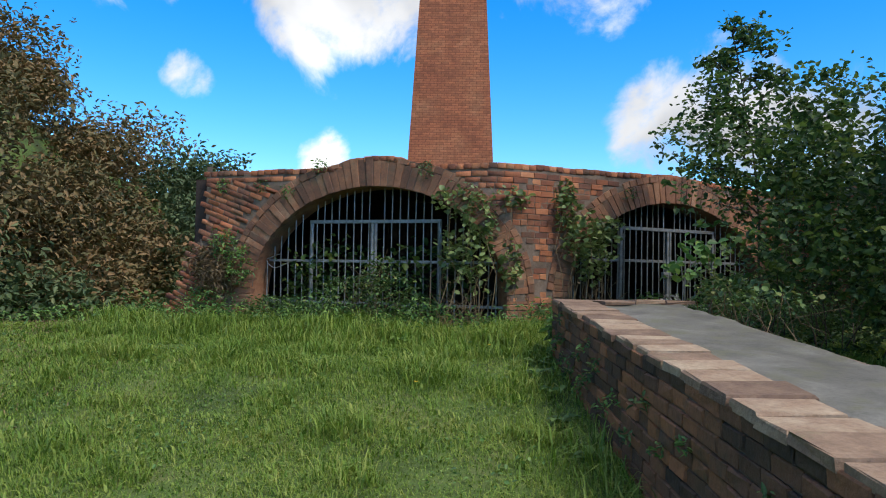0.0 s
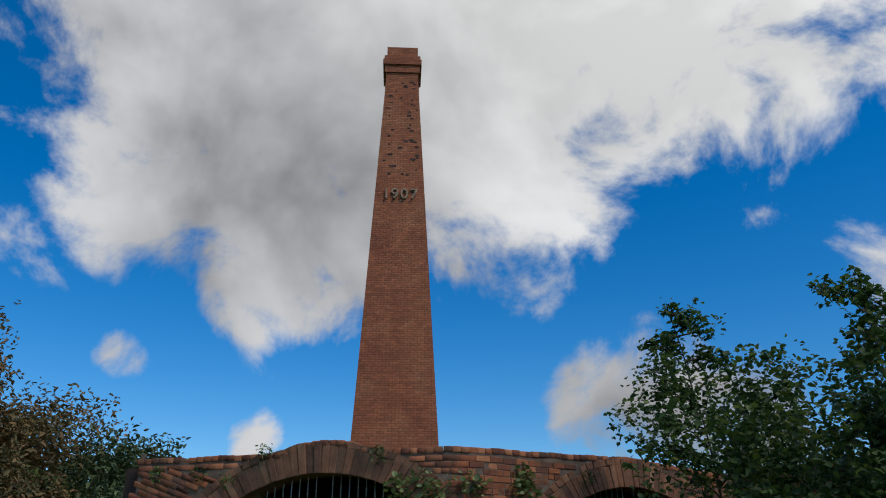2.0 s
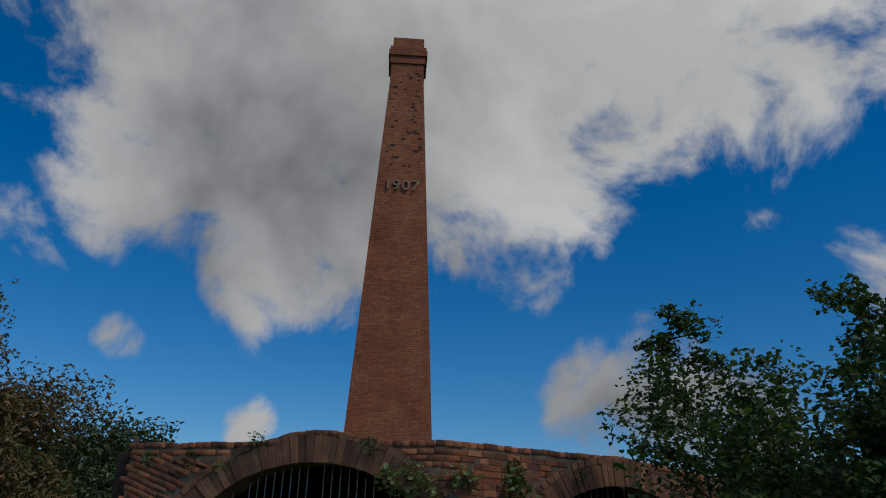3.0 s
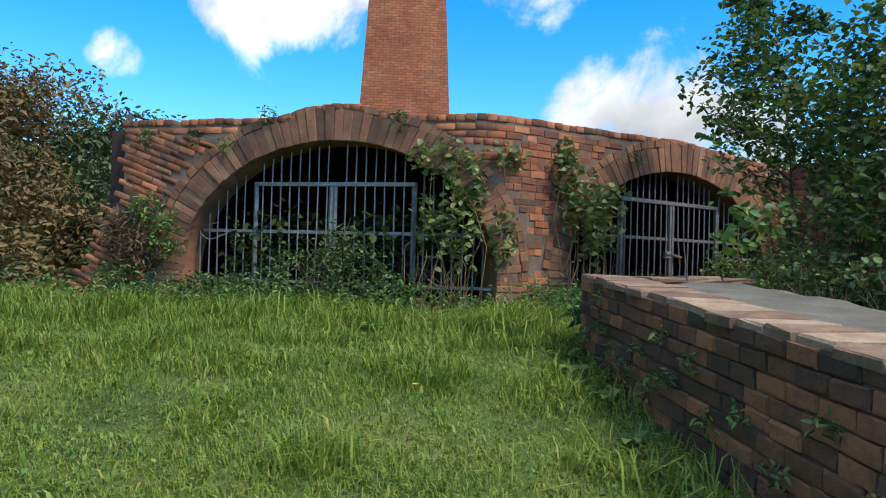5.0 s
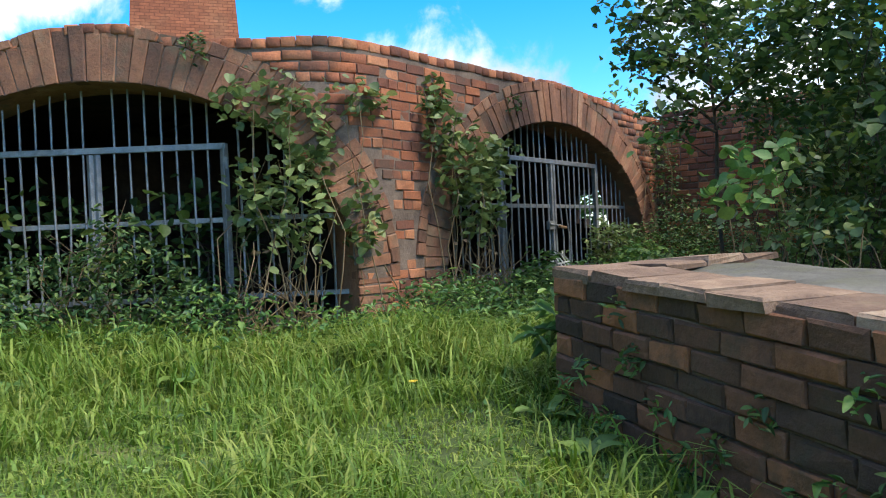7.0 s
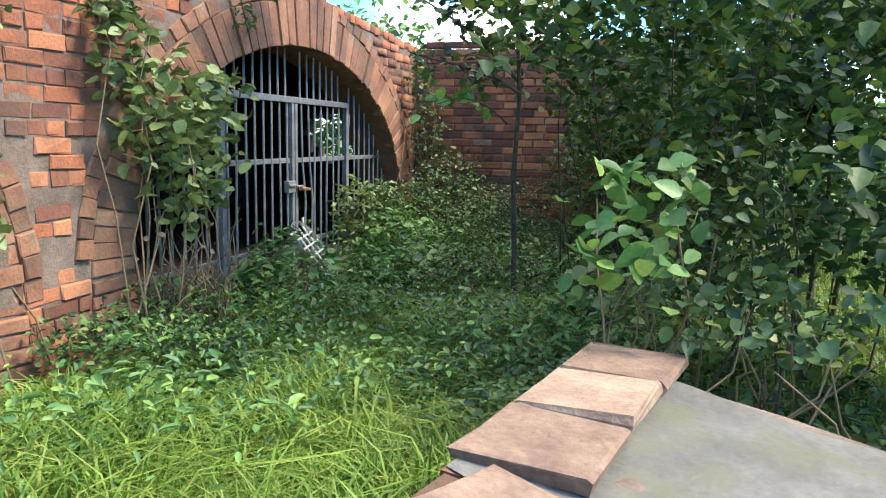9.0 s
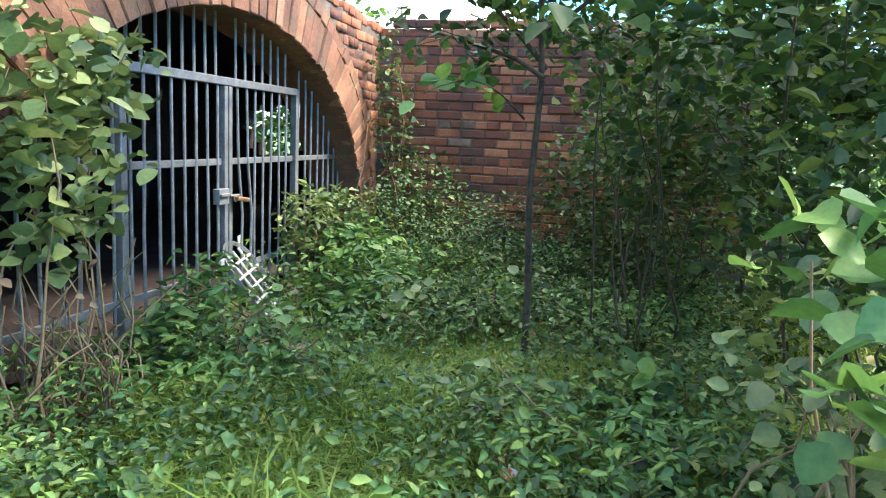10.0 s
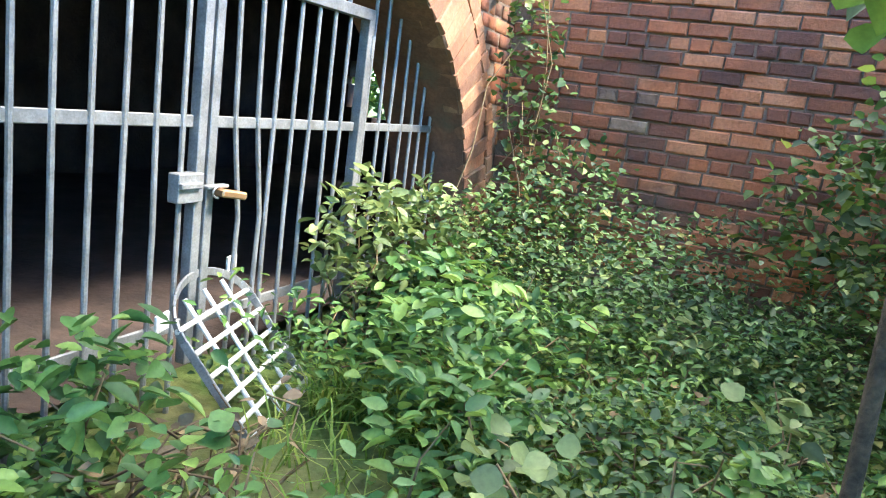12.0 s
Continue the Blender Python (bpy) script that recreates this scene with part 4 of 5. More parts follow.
bush("alder_thicket", [((-0.9, -3.5, 1.3), (0.6, 0.5, 0.7)), ((0.5, -3.4, 1.3), (0.9, 0.5, 0.8)), ((-0.7, -4.6, 1.2), (0.8, 0.7, 0.9)), ((1.7, -3.9, 1.3), (0.9, 0.7, 0.9)), ((-1.5, -5.4, 1.1), (0.6, 0.7, 0.9)), ((0.7, -2.6, 1.85), (0.5, 0.35, 0.45)), ((1.6, -2.6, 1.6), (0.6, 0.35, 0.6))],
     6600, 0.075, LEAF, "dense leafy thicket behind the low wall's end", "shrub", 69, stems=20)
bush("hazel_shrub", [((-1.4, -3.0, 0.95), (0.4, 0.25, 0.25)), ((-1.1, -3.1, 0.65), (0.5, 0.3, 0.3)), ((-1.6, -3.35, 1.1), (0.35, 0.3, 0.3))],
     260, 0.06, CLIMBER, "round-leaved hazel leaning over the low wall's end", "shrub", 70, stems=12)
bush("thicket_shrub", [((3.2, -2.2, 1.1), (0.3, 0.4, 0.5)), ((2.7, -2.5, 1.2), (0.5, 0.5, 0.7)), ((1.9, -2.9, 1.2), (0.5, 0.4, 0.7))], 1900, 0.07, LEAF, "dark shrub growing by the return wall", "shrub", 67, stems=7)
# corner ivy on the second arch and return wall, and near branches
bush("ivy_column", [((3.3, -0.45, 1.5), (0.16, 0.22, 0.55)), ((3.2, -0.4, 2.05), (0.12, 0.15, 0.35)), ((3.3, -0.8, 1.05), (0.15, 0.35, 0.3))], 650, 0.05, IVY, "ivy climbing the corner of the brick walls", "ivy", 61, stems=10)
bush("hazel_branch", [((-1.75, -3.05, 1.22), (0.3, 0.25, 0.16)), ((-2.0, -3.0, 1.05), (0.2, 0.2, 0.14))], 90, 0.1, NETTLE, "bright hazel branch over the low wall's end", "branch", 62, stems=2)
bush("hazel_branch", [((-0.28, -2.64, 0.42), (0.2, 0.18, 0.2))], 60, 0.09, NETTLE, "low bright green hazel shoot in the grass", "branch", 63, stems=5)
bush("dead_stem_tangle", [((1.7, -1.5, 0.3), (0.6, 0.5, 0.12)), ((0.5, -0.5, 0.3), (0.5, 0.2, 0.2)), ((1.2, -2.2, 0.3), (0.6, 0.3, 0.12))], 240, 0.05, STRAW, "dry brown stems and dead leaves on the court floor", "dead stems", 180, stems=90, kind="stuff")
for k, (x, y, n) in enumerate([(1.0, -1.85, 34), (0.7, -1.35, 30), (1.9, -1.2, 34), (1.5, -2.0, 30), (0.3, -0.75, 34), (2.3, -1.6, 34), (-0.2, -1.0, 26), (-0.6, -2.1, 24)]):
    bush("bramble_shoot", [((x, y, 0.5), (0.16, 0.16, 0.16))], n, 0.07, (NETTLE, CLIMBER)[k % 2], "bright broad-leaved shoot above the brambles", "shoot", 190 + k, stems=4, group="shoots in the court", width=0.85, up=0.9)


bush("nettle_clump", [((1.65, -0.8, 0.42), (0.5, 0.4, 0.3)), ((1.2, -1.05, 0.34), (0.4, 0.3, 0.22)), ((2.1, -0.55, 0.5), (0.4, 0.3, 0.3))], 1500, 0.08, NETTLE, "fresh green nettle clump among the brambles", "nettles", 210, stems=20, width=0.5, up=0.8)
bush("nettle_clump", [((0.35, -0.27, 0.5), (0.32, 0.16, 0.26)), ((-0.1, -0.4, 0.42), (0.3, 0.2, 0.2)), ((-0.3, -0.75, 0.26), (0.35, 0.2, 0.12))], 480, 0.085, NETTLE, "nettles growing through the gate's foot", "nettles", 211, stems=10, width=0.5, up=0.8)
bush("nettle_clump", [((1.95, -0.2, 0.75), (0.35, 0.2, 0.3)), ((2.5, -0.3, 0.7), (0.35, 0.2, 0.3))], 700, 0.075, CLIMBER, "leafy weeds hiding the second gate's foot", "nettles", 212, stems=12, width=0.55, up=0.6)


def near_bough():
    r = np.random.default_rng(91)
    t = empty("alder_bough", (0.55, -2.0, 1.55))
    k = np.linspace(0, 1, 8)[:, None]
    pts = np.array([0, 0, 0]) + np.array([-0.85, 0.32, 0.06]) * k + np.array([0, 0, 0.12]) * np.sin(k * 3.1)
    v, q = tube(pts, np.linspace(0.007, 0.002, 8), 5)
    batch_object("twig", v, q, BARK, t)
    f = np.linspace(0.25, 1.0, 17)
    pos = np.stack([np.interp(f, k[:, 0], pts[:, c]) for c in range(3)], 1) + r.normal(size=(17, 3)) * 0.03
    v, q = leaf_batch(pos, r.uniform(0.08, 0.13, 17), up=0.5, width=0.85, r=r, fine=True)
    batch_object("foliage", v, q, NETTLE, t)
    tagged(t, "near bough with large bright round leaves", "branch")


near_bough()
bush("wall_top_bramble", [((-1.9, -3.55, 0.85), (0.3, 0.4, 0.16)), ((-2.4, -4.4, 0.8), (0.2, 0.5, 0.12))], 420, 0.055, IVY, "brambles spilling over the low wall", "bramble", 64, stems=25)
bush("beyond_foliage", [((9.8, 3.3, 1.6), (0.6, 2.6, 1.8)), ((10.6, 4.2, 2.4), (0.6, 3.0, 2.0))], 5200, 0.17, NETTLE, "sunlit leaves beyond the chamber's far opening", "bush", 65)


for k, (x, y, h) in enumerate([(9, -3, 2.2), (9.5, -7.5, 2.4), (8, -12, 2.6), (3, -14.5, 2.6), (-3, -17, 2.8), (11, 2, 2.4), (-10, -20, 2.8)]):
    bush("field_hedge", [((x, y, h * 0.55), (1.9, 1.9, h * 0.7)), ((x + 1.6, y - 1.8, h * 0.5), (1.6, 1.8, h * 0.6)), ((x - 1.2, y - 2.2, h * 0.5), (1.6, 1.6, h * 0.6))], 4200, 0.2, NETTLE if k < 3 else LEAF,
         "sunlit yellow-green hedge across the grass" if k < 3 else "dense green hedge across the grass", "hedge", 170 + k, group="field hedges", width=0.7)


# ---- grass ----
def off_walls(x, y):
    dA = (x - PA[0]) * NA[0] + (y - PA[1]) * NA[1]
    lw = (x - LW_C[0]) * LW_N[0] + (y - LW_C[1]) * LW_N[1]
    lu = (x - LW_C[0]) * LW_D[0] + (y - LW_C[1]) * LW_D[1]
    return (dA > 0.02) * ((lw > 0.0) | (lw < -1.4) | (lu < LW_SKEW * lw))


def dock(x, y, n, size, seed):
    """A rosette of long strap leaves, arched outwards."""
    r = np.random.default_rng(seed)
    t = empty("dock_plant", (x, y, float(ground_z(x, y))))
    vs, qs = [], []
    for k in range(n):
        a, L = r.uniform(0, 2 * math.pi), size * r.uniform(0.6, 1.1)
        rise, w = r.uniform(0.5, 1.1), r.uniform(0.1, 0.16) * size
        d, e = np.array([math.cos(a), math.sin(a), 0]), np.array([-math.sin(a), math.cos(a), 0])
        base = len(vs)
        for f, ww in ((0.0, 0.25), (0.3, 0.85), (0.6, 1.0), (0.85, 0.6), (1.0, 0.06)):
            c = d * L * f * (1 - 0.25 * rise) + np.array([0, 0, L * rise * (f - 0.75 * f * f)])
            vs += [c - e * w * ww + np.array([0, 0, 0.15 * w]), c, c + e * w * ww + np.array([0, 0, 0.15 * w])]
        for i in range(4):
            b = base + 3 * i
            qs += [(b, b + 1, b + 4, b + 3), (b + 1, b + 2, b + 5, b + 4)]
    batch_object("leaves", np.array(vs), np.array(qs), NETTLE, t)
    tagged(t, "broad-leaved green dock growing in the grass", "weed", group="docks in the grass")


for k, (s_, d_) in enumerate([(-1.6, 0.9), (-0.7, 1.1), (0.2, 0.85), (0.9, 1.2), (1.7, 0.8), (2.3, 0.9), (-2.4, 0.8), (1.3, 1.7), (2.6, 0.6), (0.4, 1.8), (-0.3, 1.6), (3.0, 0.9)]):
    q_ = wall_xy(s_, d_)
    dock(q_[0], q_[1], 9, 0.27 + 0.05 * (k % 3), 300 + k)
for k, u_ in enumerate((0.15, 0.6, 1.1, 1.7, 2.4, 3.2, 4.1)):
    q_ = lw_xy(u_, 0.16 + 0.1 * (k % 2))
    dock(q_[0], q_[1], 8, 0.24, 330 + k)
for k, (x_, y_) in enumerate([(-1.2, -1.1), (-0.6, -1.35), (-1.9, -1.0), (-2.3, -1.5), (-0.1, -1.9), (-1.6, -2.4)]):
    dock(x_, y_, 9, 0.26, 345 + k)

undergrowth("nettle_bank", 17000, ((-6.8, -0.6), (-2.0, 3.6), lambda x, y: off_walls(x, y) * np.exp(-((((x - PA[0]) * NA[0] + (y - PA[1]) * NA[1]) - 0.75) / 0.5) ** 2)), 0.5, 0.06, NETTLE, "nettles and weeds banked before the kiln front", 57, width=0.45)
def lawn(name, n, region, hmin, hmax, label, seed, wid=0.004, lean=0.8, mat=GRASS):
    r = np.random.default_rng(seed)
    (x0, x1), (y0, y1), dens = region
    x, y = r.uniform(x0, x1, n), r.uniform(y0, y1, n)
    keep = r.uniform(0, 1, n) < dens(x, y)
    x, y = x[keep], y[keep]
    tuft = 0.5 + 0.5 * np.sin(x * 2.3 + 1.1 * np.sin(y * 1.9)) * np.cos(y * 2.6 + np.sin(x * 1.3))
    h = (hmin + (hmax - hmin) * tuft) * r.uniform(0.5, 1.3, len(x))
    pos = np.stack([x, y, ground_z(x, y) - 0.01], 1)
    v, q, t = blade_batch(pos, h, r.uniform(0.6, 1.4, len(x)) * wid, lean, r)
    ob = batch_object(name, v, q, mat, tris=t)
    return tagged(ob, label, "grass", kind="stuff")


def off_low(x, y):
    lw = (x - LW_C[0]) * LW_N[0] + (y - LW_C[1]) * LW_N[1]
    lu = (x - LW_C[0]) * LW_D[0] + (y - LW_C[1]) * LW_D[1]
    return (lw > 0.0) | (lw < -1.4) | (lu < LW_SKEW * lw)


def rows_near_wall(x, y):
    lw = (x - LW_C[0]) * LW_N[0] + (y - LW_C[1]) * LW_N[1]
    dA = (x - PA[0]) * NA[0] + (y - PA[1]) * NA[1]
    return off_walls(x, y) * np.clip(np.exp(-(lw / 0.4) ** 2) + np.exp(-((dA - 0.6) / 0.55) ** 2), 0, 1)


lawn("lawn", 330000, ((-11, -2.2), (-8, 3.5), lambda x, y: off_walls(x, y) * np.where(0.64 * x + 0.77 * y > -9.8, 1.0, 0.85)), 0.035, 0.085, "short rough lawn grass with paler worn patches", 71, wid=0.0036, lean=1.5)
lawn("lawn_far", 30000, ((-18, -5), (-4, 12), lambda x, y: off_walls(x, y)), 0.05, 0.1, "worn grass path running past the kiln", 72, wid=0.01, lean=1.3)
lawn("long_grass", 34000, ((-9, -1.5), (-9, 4), rows_near_wall), 0.14, 0.34, "long lush grass along the wall foot", 73, wid=0.005, lean=1.6)
lawn("dry_path_grass", 26000, ((-11, -5), (-2, 8), lambda x, y: off_walls(x, y) * np.exp(-((x + 7.5 + 0.05 * (y - 3) ** 2) / 0.7) ** 2) * np.exp(-((y - 3) / 3.2) ** 2)), 0.04, 0.09, "worn straw-coloured grass along the trodden path", 79, wid=0.006, lean=1.5, mat=STRAW)
lawn("bank_grass", 52000, ((-7.2, -0.4), (-3.0, 3.4), lambda x, y: off_walls(x, y) * np.exp(-((((x - PA[0]) * NA[0] + (y - PA[1]) * NA[1]) - 1.0) / 0.75) ** 2) * (np.sin(x * 3.3 + 1.2 * np.sin(y * 2.9)) * np.cos(y * 3.1) > -0.35)), 0.16, 0.38, "long arching grass banked before the gates", 78, wid=0.006, lean=1.7)
lawn("grass_tufts", 60000, ((-8, -2.0), (-6, 2), lambda x, y: off_walls(x, y) * (np.sin(x * 4.1 + np.sin(y * 3.3)) * np.sin(y * 3.7 + 1.3) > 0.75 - 0.95 * smooth((0.64 * x + 0.77 * y + 7.2) / 4.0))), 0.09, 0.24, "taller grass tufts in the lawn", 76, wid=0.005, lean=1.6)
lawn("court_grass", 110000, ((-3.3, 2.2), (-3.2, -0.4), lambda x, y: off_low(x, y) * front_of_b(x, y) * np.maximum(off_grating(x, y), 0.04)), 0.08, 0.24, "lush grass in the court before the second gate", 74, wid=0.005, lean=1.5)
lawn("thicket_grass", 45000, ((-2.4, 5), (-8.5, -2.9), lambda x, y: off_low(x, y) * 1.0), 0.08, 0.2, "sunlit grass among the saplings", 75, wid=0.007, lean=1.3)
def weedy(n, seed, region, leaf, label):
    undergrowth("lawn_weeds", n, region, 0.07, leaf, NETTLE, label, seed)


weedy(7000, 77, ((-9, -2.4), (-6, 2.5), lambda x, y: off_walls(x, y) * (np.sin(x * 1.9 + 2) * np.cos(y * 2.3) > 0.1)), 0.035, "clover and plantain leaves in the lawn")


def flower(x, y, h):
    z = float(ground_z(x, y))
    t = empty("hawkbit_flower", (x, y, z))
    v, q = tube([(0, 0, 0), (0.01, 0, h * 0.6), (0.0, 0.01, h)], [0.003, 0.0025, 0.002], 4)
    batch_object("stalk", v, q, GRASS, t)
    bm = bmesh.new()
    for k in range(12):
        a = k * math.pi / 6
        f = [bm.verts.new((rr * math.cos(a + w), rr * math.sin(a + w), h + 0.012 * rr / 0.024)) for rr, w in ((0.004, 0), (0.018, 0.2), (0.024, 0), (0.018, -0.2))]
        bm.faces.new(f)
    part("petals", bm, YELLOW, t)
    tagged(t, "small yellow flower in the grass", "flower", group="lawn flowers")


flower(-3.85, -2.12, 0.14)
flower(-5.15, -2.93, 0.12)


def crumpled(name, at, size, mat, label, category, seed, flat=0.5):
    """A small faceted lump: a stone, or a crushed wrapper."""
    r = random.Random(seed)
    bm = bmesh.new()
    bmesh.ops.create_icosphere(bm, subdivisions=2, radius=1.0)
    for v in bm.verts:
        k = 1 + r.uniform(-0.22, 0.22)
        v.co = Vector((v.co.x * size[0] * k, v.co.y * size[1] * k, v.co.z * size[2] * k))
    me = bpy.data.meshes.new(name)
    bm.to_mesh(me)
    bm.free()
    me.materials.append(mat)
    ob = new(name, me)
    ob.location = (at[0], at[1], float(ground_z(*at)) + size[2] * flat)
    tagged(ob, label, category)


crumpled("snack_wrapper", (-0.78, -2.2), (0.05, 0.035, 0.022), WRAPPER, "crushed orange and white wrapper in the grass", "litter", 3, flat=3.2)
crumpled("rubble_stone", (0.42, -0.78), (0.12, 0.08, 0.06), COPING, "broken pale stone lying at the grating's foot", "stone", 4)
crumpled("rubble_stone", (0.15, -0.6), (0.09, 0.07, 0.05), COPING, "small broken stone half sunk in weeds", "stone", 5)


# ---- hillside ----
EYE0 = np.array([-8.2, -8.4])


def ridge(az):
    """Height and distance of the scrubby hillside by compass angle."""
    z = np.interp(az, [-60, -30, -12, 0, 5, 10, 15, 20, 30], [12.2, 10.6, 8.2, 5.2, 4.0, 3.4, 2.9, 2.2, 1.3])
    return z, np.interp(az, [-60, -20, 0, 15, 30], [18, 19, 20, 22, 24])


def build_hill():
    azs, fr = np.linspace(-75, 40, 90), np.linspace(0, 1.6, 20)
    vs = []
    for a in azs:
        H, dist = ridge(a)
        for f in fr:
            rr = dist - 6.5 + 6.5 * f if f <= 1 else dist + (f - 1) * 40
            zz = (H - 0.7) * float(smooth(f)) if f <= 1 else (H - 0.7) - (f - 1) * 3
            p = EYE0 + np.array([math.sin(radians(a)), math.cos(radians(a))]) * rr
            vs.append((p[0], p[1], 0.1 + zz + 0.5 * noise.noise((p[0] * 0.4, p[1] * 0.4, zz * 0.4))))
    m = len(fr)
    fs = [(i * m + j, i * m + j + 1, (i + 1) * m + j + 1, (i + 1) * m + j) for i in range(len(azs) - 1) for j in range(m - 1)]
    tagged(mesh_object("hillside", vs, fs, SOIL, smooth=True), "steep scrub-covered bank beside the kiln", "hillside", kind="structure")
    r = np.random.default_rng(81)
    for k in range(46):
        a = -42 + 63 * (k + r.uniform(0, 1)) / 46
        H, dist = ridge(a)
        f = (0.0, 0.3, 0.55, 0.8, 1.0)[k % 5]
        rr = dist - 6.5 + 6.5 * f
        zz = 0.1 + (H - 0.9) * float(smooth(f))
        p = EYE0 + np.array([math.sin(radians(a)), math.cos(radians(a))]) * rr
        size = r.uniform(0.9, 1.5)
        blobs = [((p[0] + r.normal() * 0.7, p[1] + r.normal() * 0.7, zz + r.uniform(0.1, 0.7) * size), tuple(r.uniform(0.6, 1.2, 3) * size * (1, 1, 0.8))) for _ in range(4)]
        green = a > 9 or r.uniform() < 0.12
        bush("hillside_shrub", blobs, 5200, 0.14, SCRUB_GREEN if green else SCRUB, "green shrub on the bank" if green else "browning autumn shrub on the bank",
             "shrub", 100 + k, group="shrubs on the bank", width=0.5, up=0.25)


build_hill()


# ---- bricks, last ----
def brick_verts(s0, s1, z0, z1, d, depth=0.08, tilt=0.0, pivot=(0, 0), r=random):
    """Sixteen corners of one brick with a chamfered front, mapped on the kiln wall."""
    j = lambda k=0.0055: r.uniform(-k, k)
    out = []
    for e, dd in ((0.0, d - depth), (0.0, d - 0.006), (0.005, d)):
        for s, z in ((s0 + e, z0 + e), (s1 - e, z0 + e), (s1 - e, z1 - e), (s0 + e, z1 - e)):
            s, z = s + j(), z + j()
            if tilt:
                ds, dz = s - pivot[0], z - pivot[1]
                s, z = pivot[0] + ds * math.cos(tilt) - dz * math.sin(tilt), pivot[1] + ds * math.sin(tilt) + dz * math.cos(tilt)
            out.append(wall_point(s, z, dd + j(0.004)))
    return out


BRICK_FACES = [(0, 1, 5, 4), (1, 2, 6, 5), (2, 3, 7, 6), (3, 0, 4, 7), (4, 5, 9, 8), (5, 6, 10, 9), (6, 7, 11, 10), (7, 4, 8, 11), (8, 9, 10, 11)]


def lay_kiln_bricks():
    r = random.Random(21)
    loose, near = [], []
    # level courses
    zc, row = -0.1, 0
    while zc < 2.62:
        h = 0.0745
        s = -3.6 + (row % 2) * 0.12 + r.uniform(-0.02, 0.02)
        while s < S_CORNER:
            L = 0.222 if (row % 3) else 0.108
            a, b = s, s + L
            s = b + 0.010
            sm, zm = (a + b) / 2, zc + h / 2
            top = top_z(sm)
            if zc + h > top - 0.075 or a < left_edge(zm) - 0.02:
                continue
            if sm < -0.9 and zm < 2.33 and a < -1.25:
                continue                        # the battered end is laid askew
            lim = max((arch_z(x, 0.44) or -9) for x in (a, sm, b))
            if zm < lim - 0.02 and all(zm >= z0 or abs(sm - c) > aa + 0.9 for c, aa, z0, _ in ARCHES):
                continue
            for c, aa, z0, _ in ARCHES:
                if zm < z0:
                    lo, hi = c - aa - 0.342, c + aa + 0.342
                    if a < lo < b:
                        b = lo
                    elif a < hi < b:
                        a = hi
                    elif lo <= a and b <= hi:
                        b = a
            if b - a < 0.035:
                continue
            d = r.uniform(-0.009, 0.007)
            v = brick_verts(a, b, zc, zc + h, d, r=r)
            (near if 2.2 < sm < 4.6 else loose).append(v)
        zc += 0.084
        row += 1
    s = S_LEFT
    while s < S_CORNER:
        L = r.uniform(0.1, 0.118)
        t0, t1 = top_z(s), top_z(s + L)
        v = brick_verts(s, s + L, 0.0, 1.0, 0.004 + r.uniform(-.006, .006), depth=0.3, r=r)
        v = [(x, y, ((t0 + t1) / 2 + r.uniform(-.003, .003)) if z > 0.5 else (t0 + t1) / 2 - 0.078) for x, y, z in v]
        for k in (8, 9, 10, 11):
            x, y, z = v[k]
            v[k] = (x, y, z + (0.007 if k < 10 else -0.007))
        if r.random() > 0.03:
            loose.append(v)
        s += L + 0.01
    # askew courses of the battered end
    tilt, piv = radians(-19), (-2.0, 1.4)
    for i in range(-22, 22):
        for k in range(-10, 12):
            a = piv[0] + k * 0.235 + (i % 2) * 0.117
            z = piv[1] + i * 0.084
            ds, dz = a + 0.11 - piv[0], z + 0.036 - piv[1]
            sm, zm = piv[0] + ds * math.cos(tilt) - dz * math.sin(tilt), piv[1] + ds * math.sin(tilt) + dz * math.cos(tilt)
            if zm > 2.31 or zm < 0.0 or sm > -1.1 or sm < left_edge(zm) + 0.02:
                continue
            lim = max((arch_z(x, 0.45) or -9) for x in (sm - 0.1, sm, sm + 0.1))
            if zm < lim or (zm < ARCHES[0][2] and sm > ARCHES[0][0] - ARCHES[0][1] - 0.36):
                continue
            if r.random() < 0.03:
                continue
            loose.append(brick_verts(a, a + 0.222, z, z + 0.072, r.uniform(-0.009, 0.008), tilt=tilt, pivot=piv, r=r))
    keep = near[:300]
    loose += near[300:]
    for v in keep:
        c = np.mean(np.array(v), axis=0)
        ob = mesh_object("brick", [tuple(np.array(p) - c) for p in v], BRICK_FACES, BRICK_PIECE, WALL)
        ob.location = c
    vs = np.array(loose).reshape(-1, 3)
    q = (np.arange(len(loose))[:, None, None] * 12 + np.array(BRICK_FACES)[None]).reshape(-1, 4)
    tagged(batch_object("brickwork", vs, q, BRICK, WALL), kind="stuff")


lay_kiln_bricks()


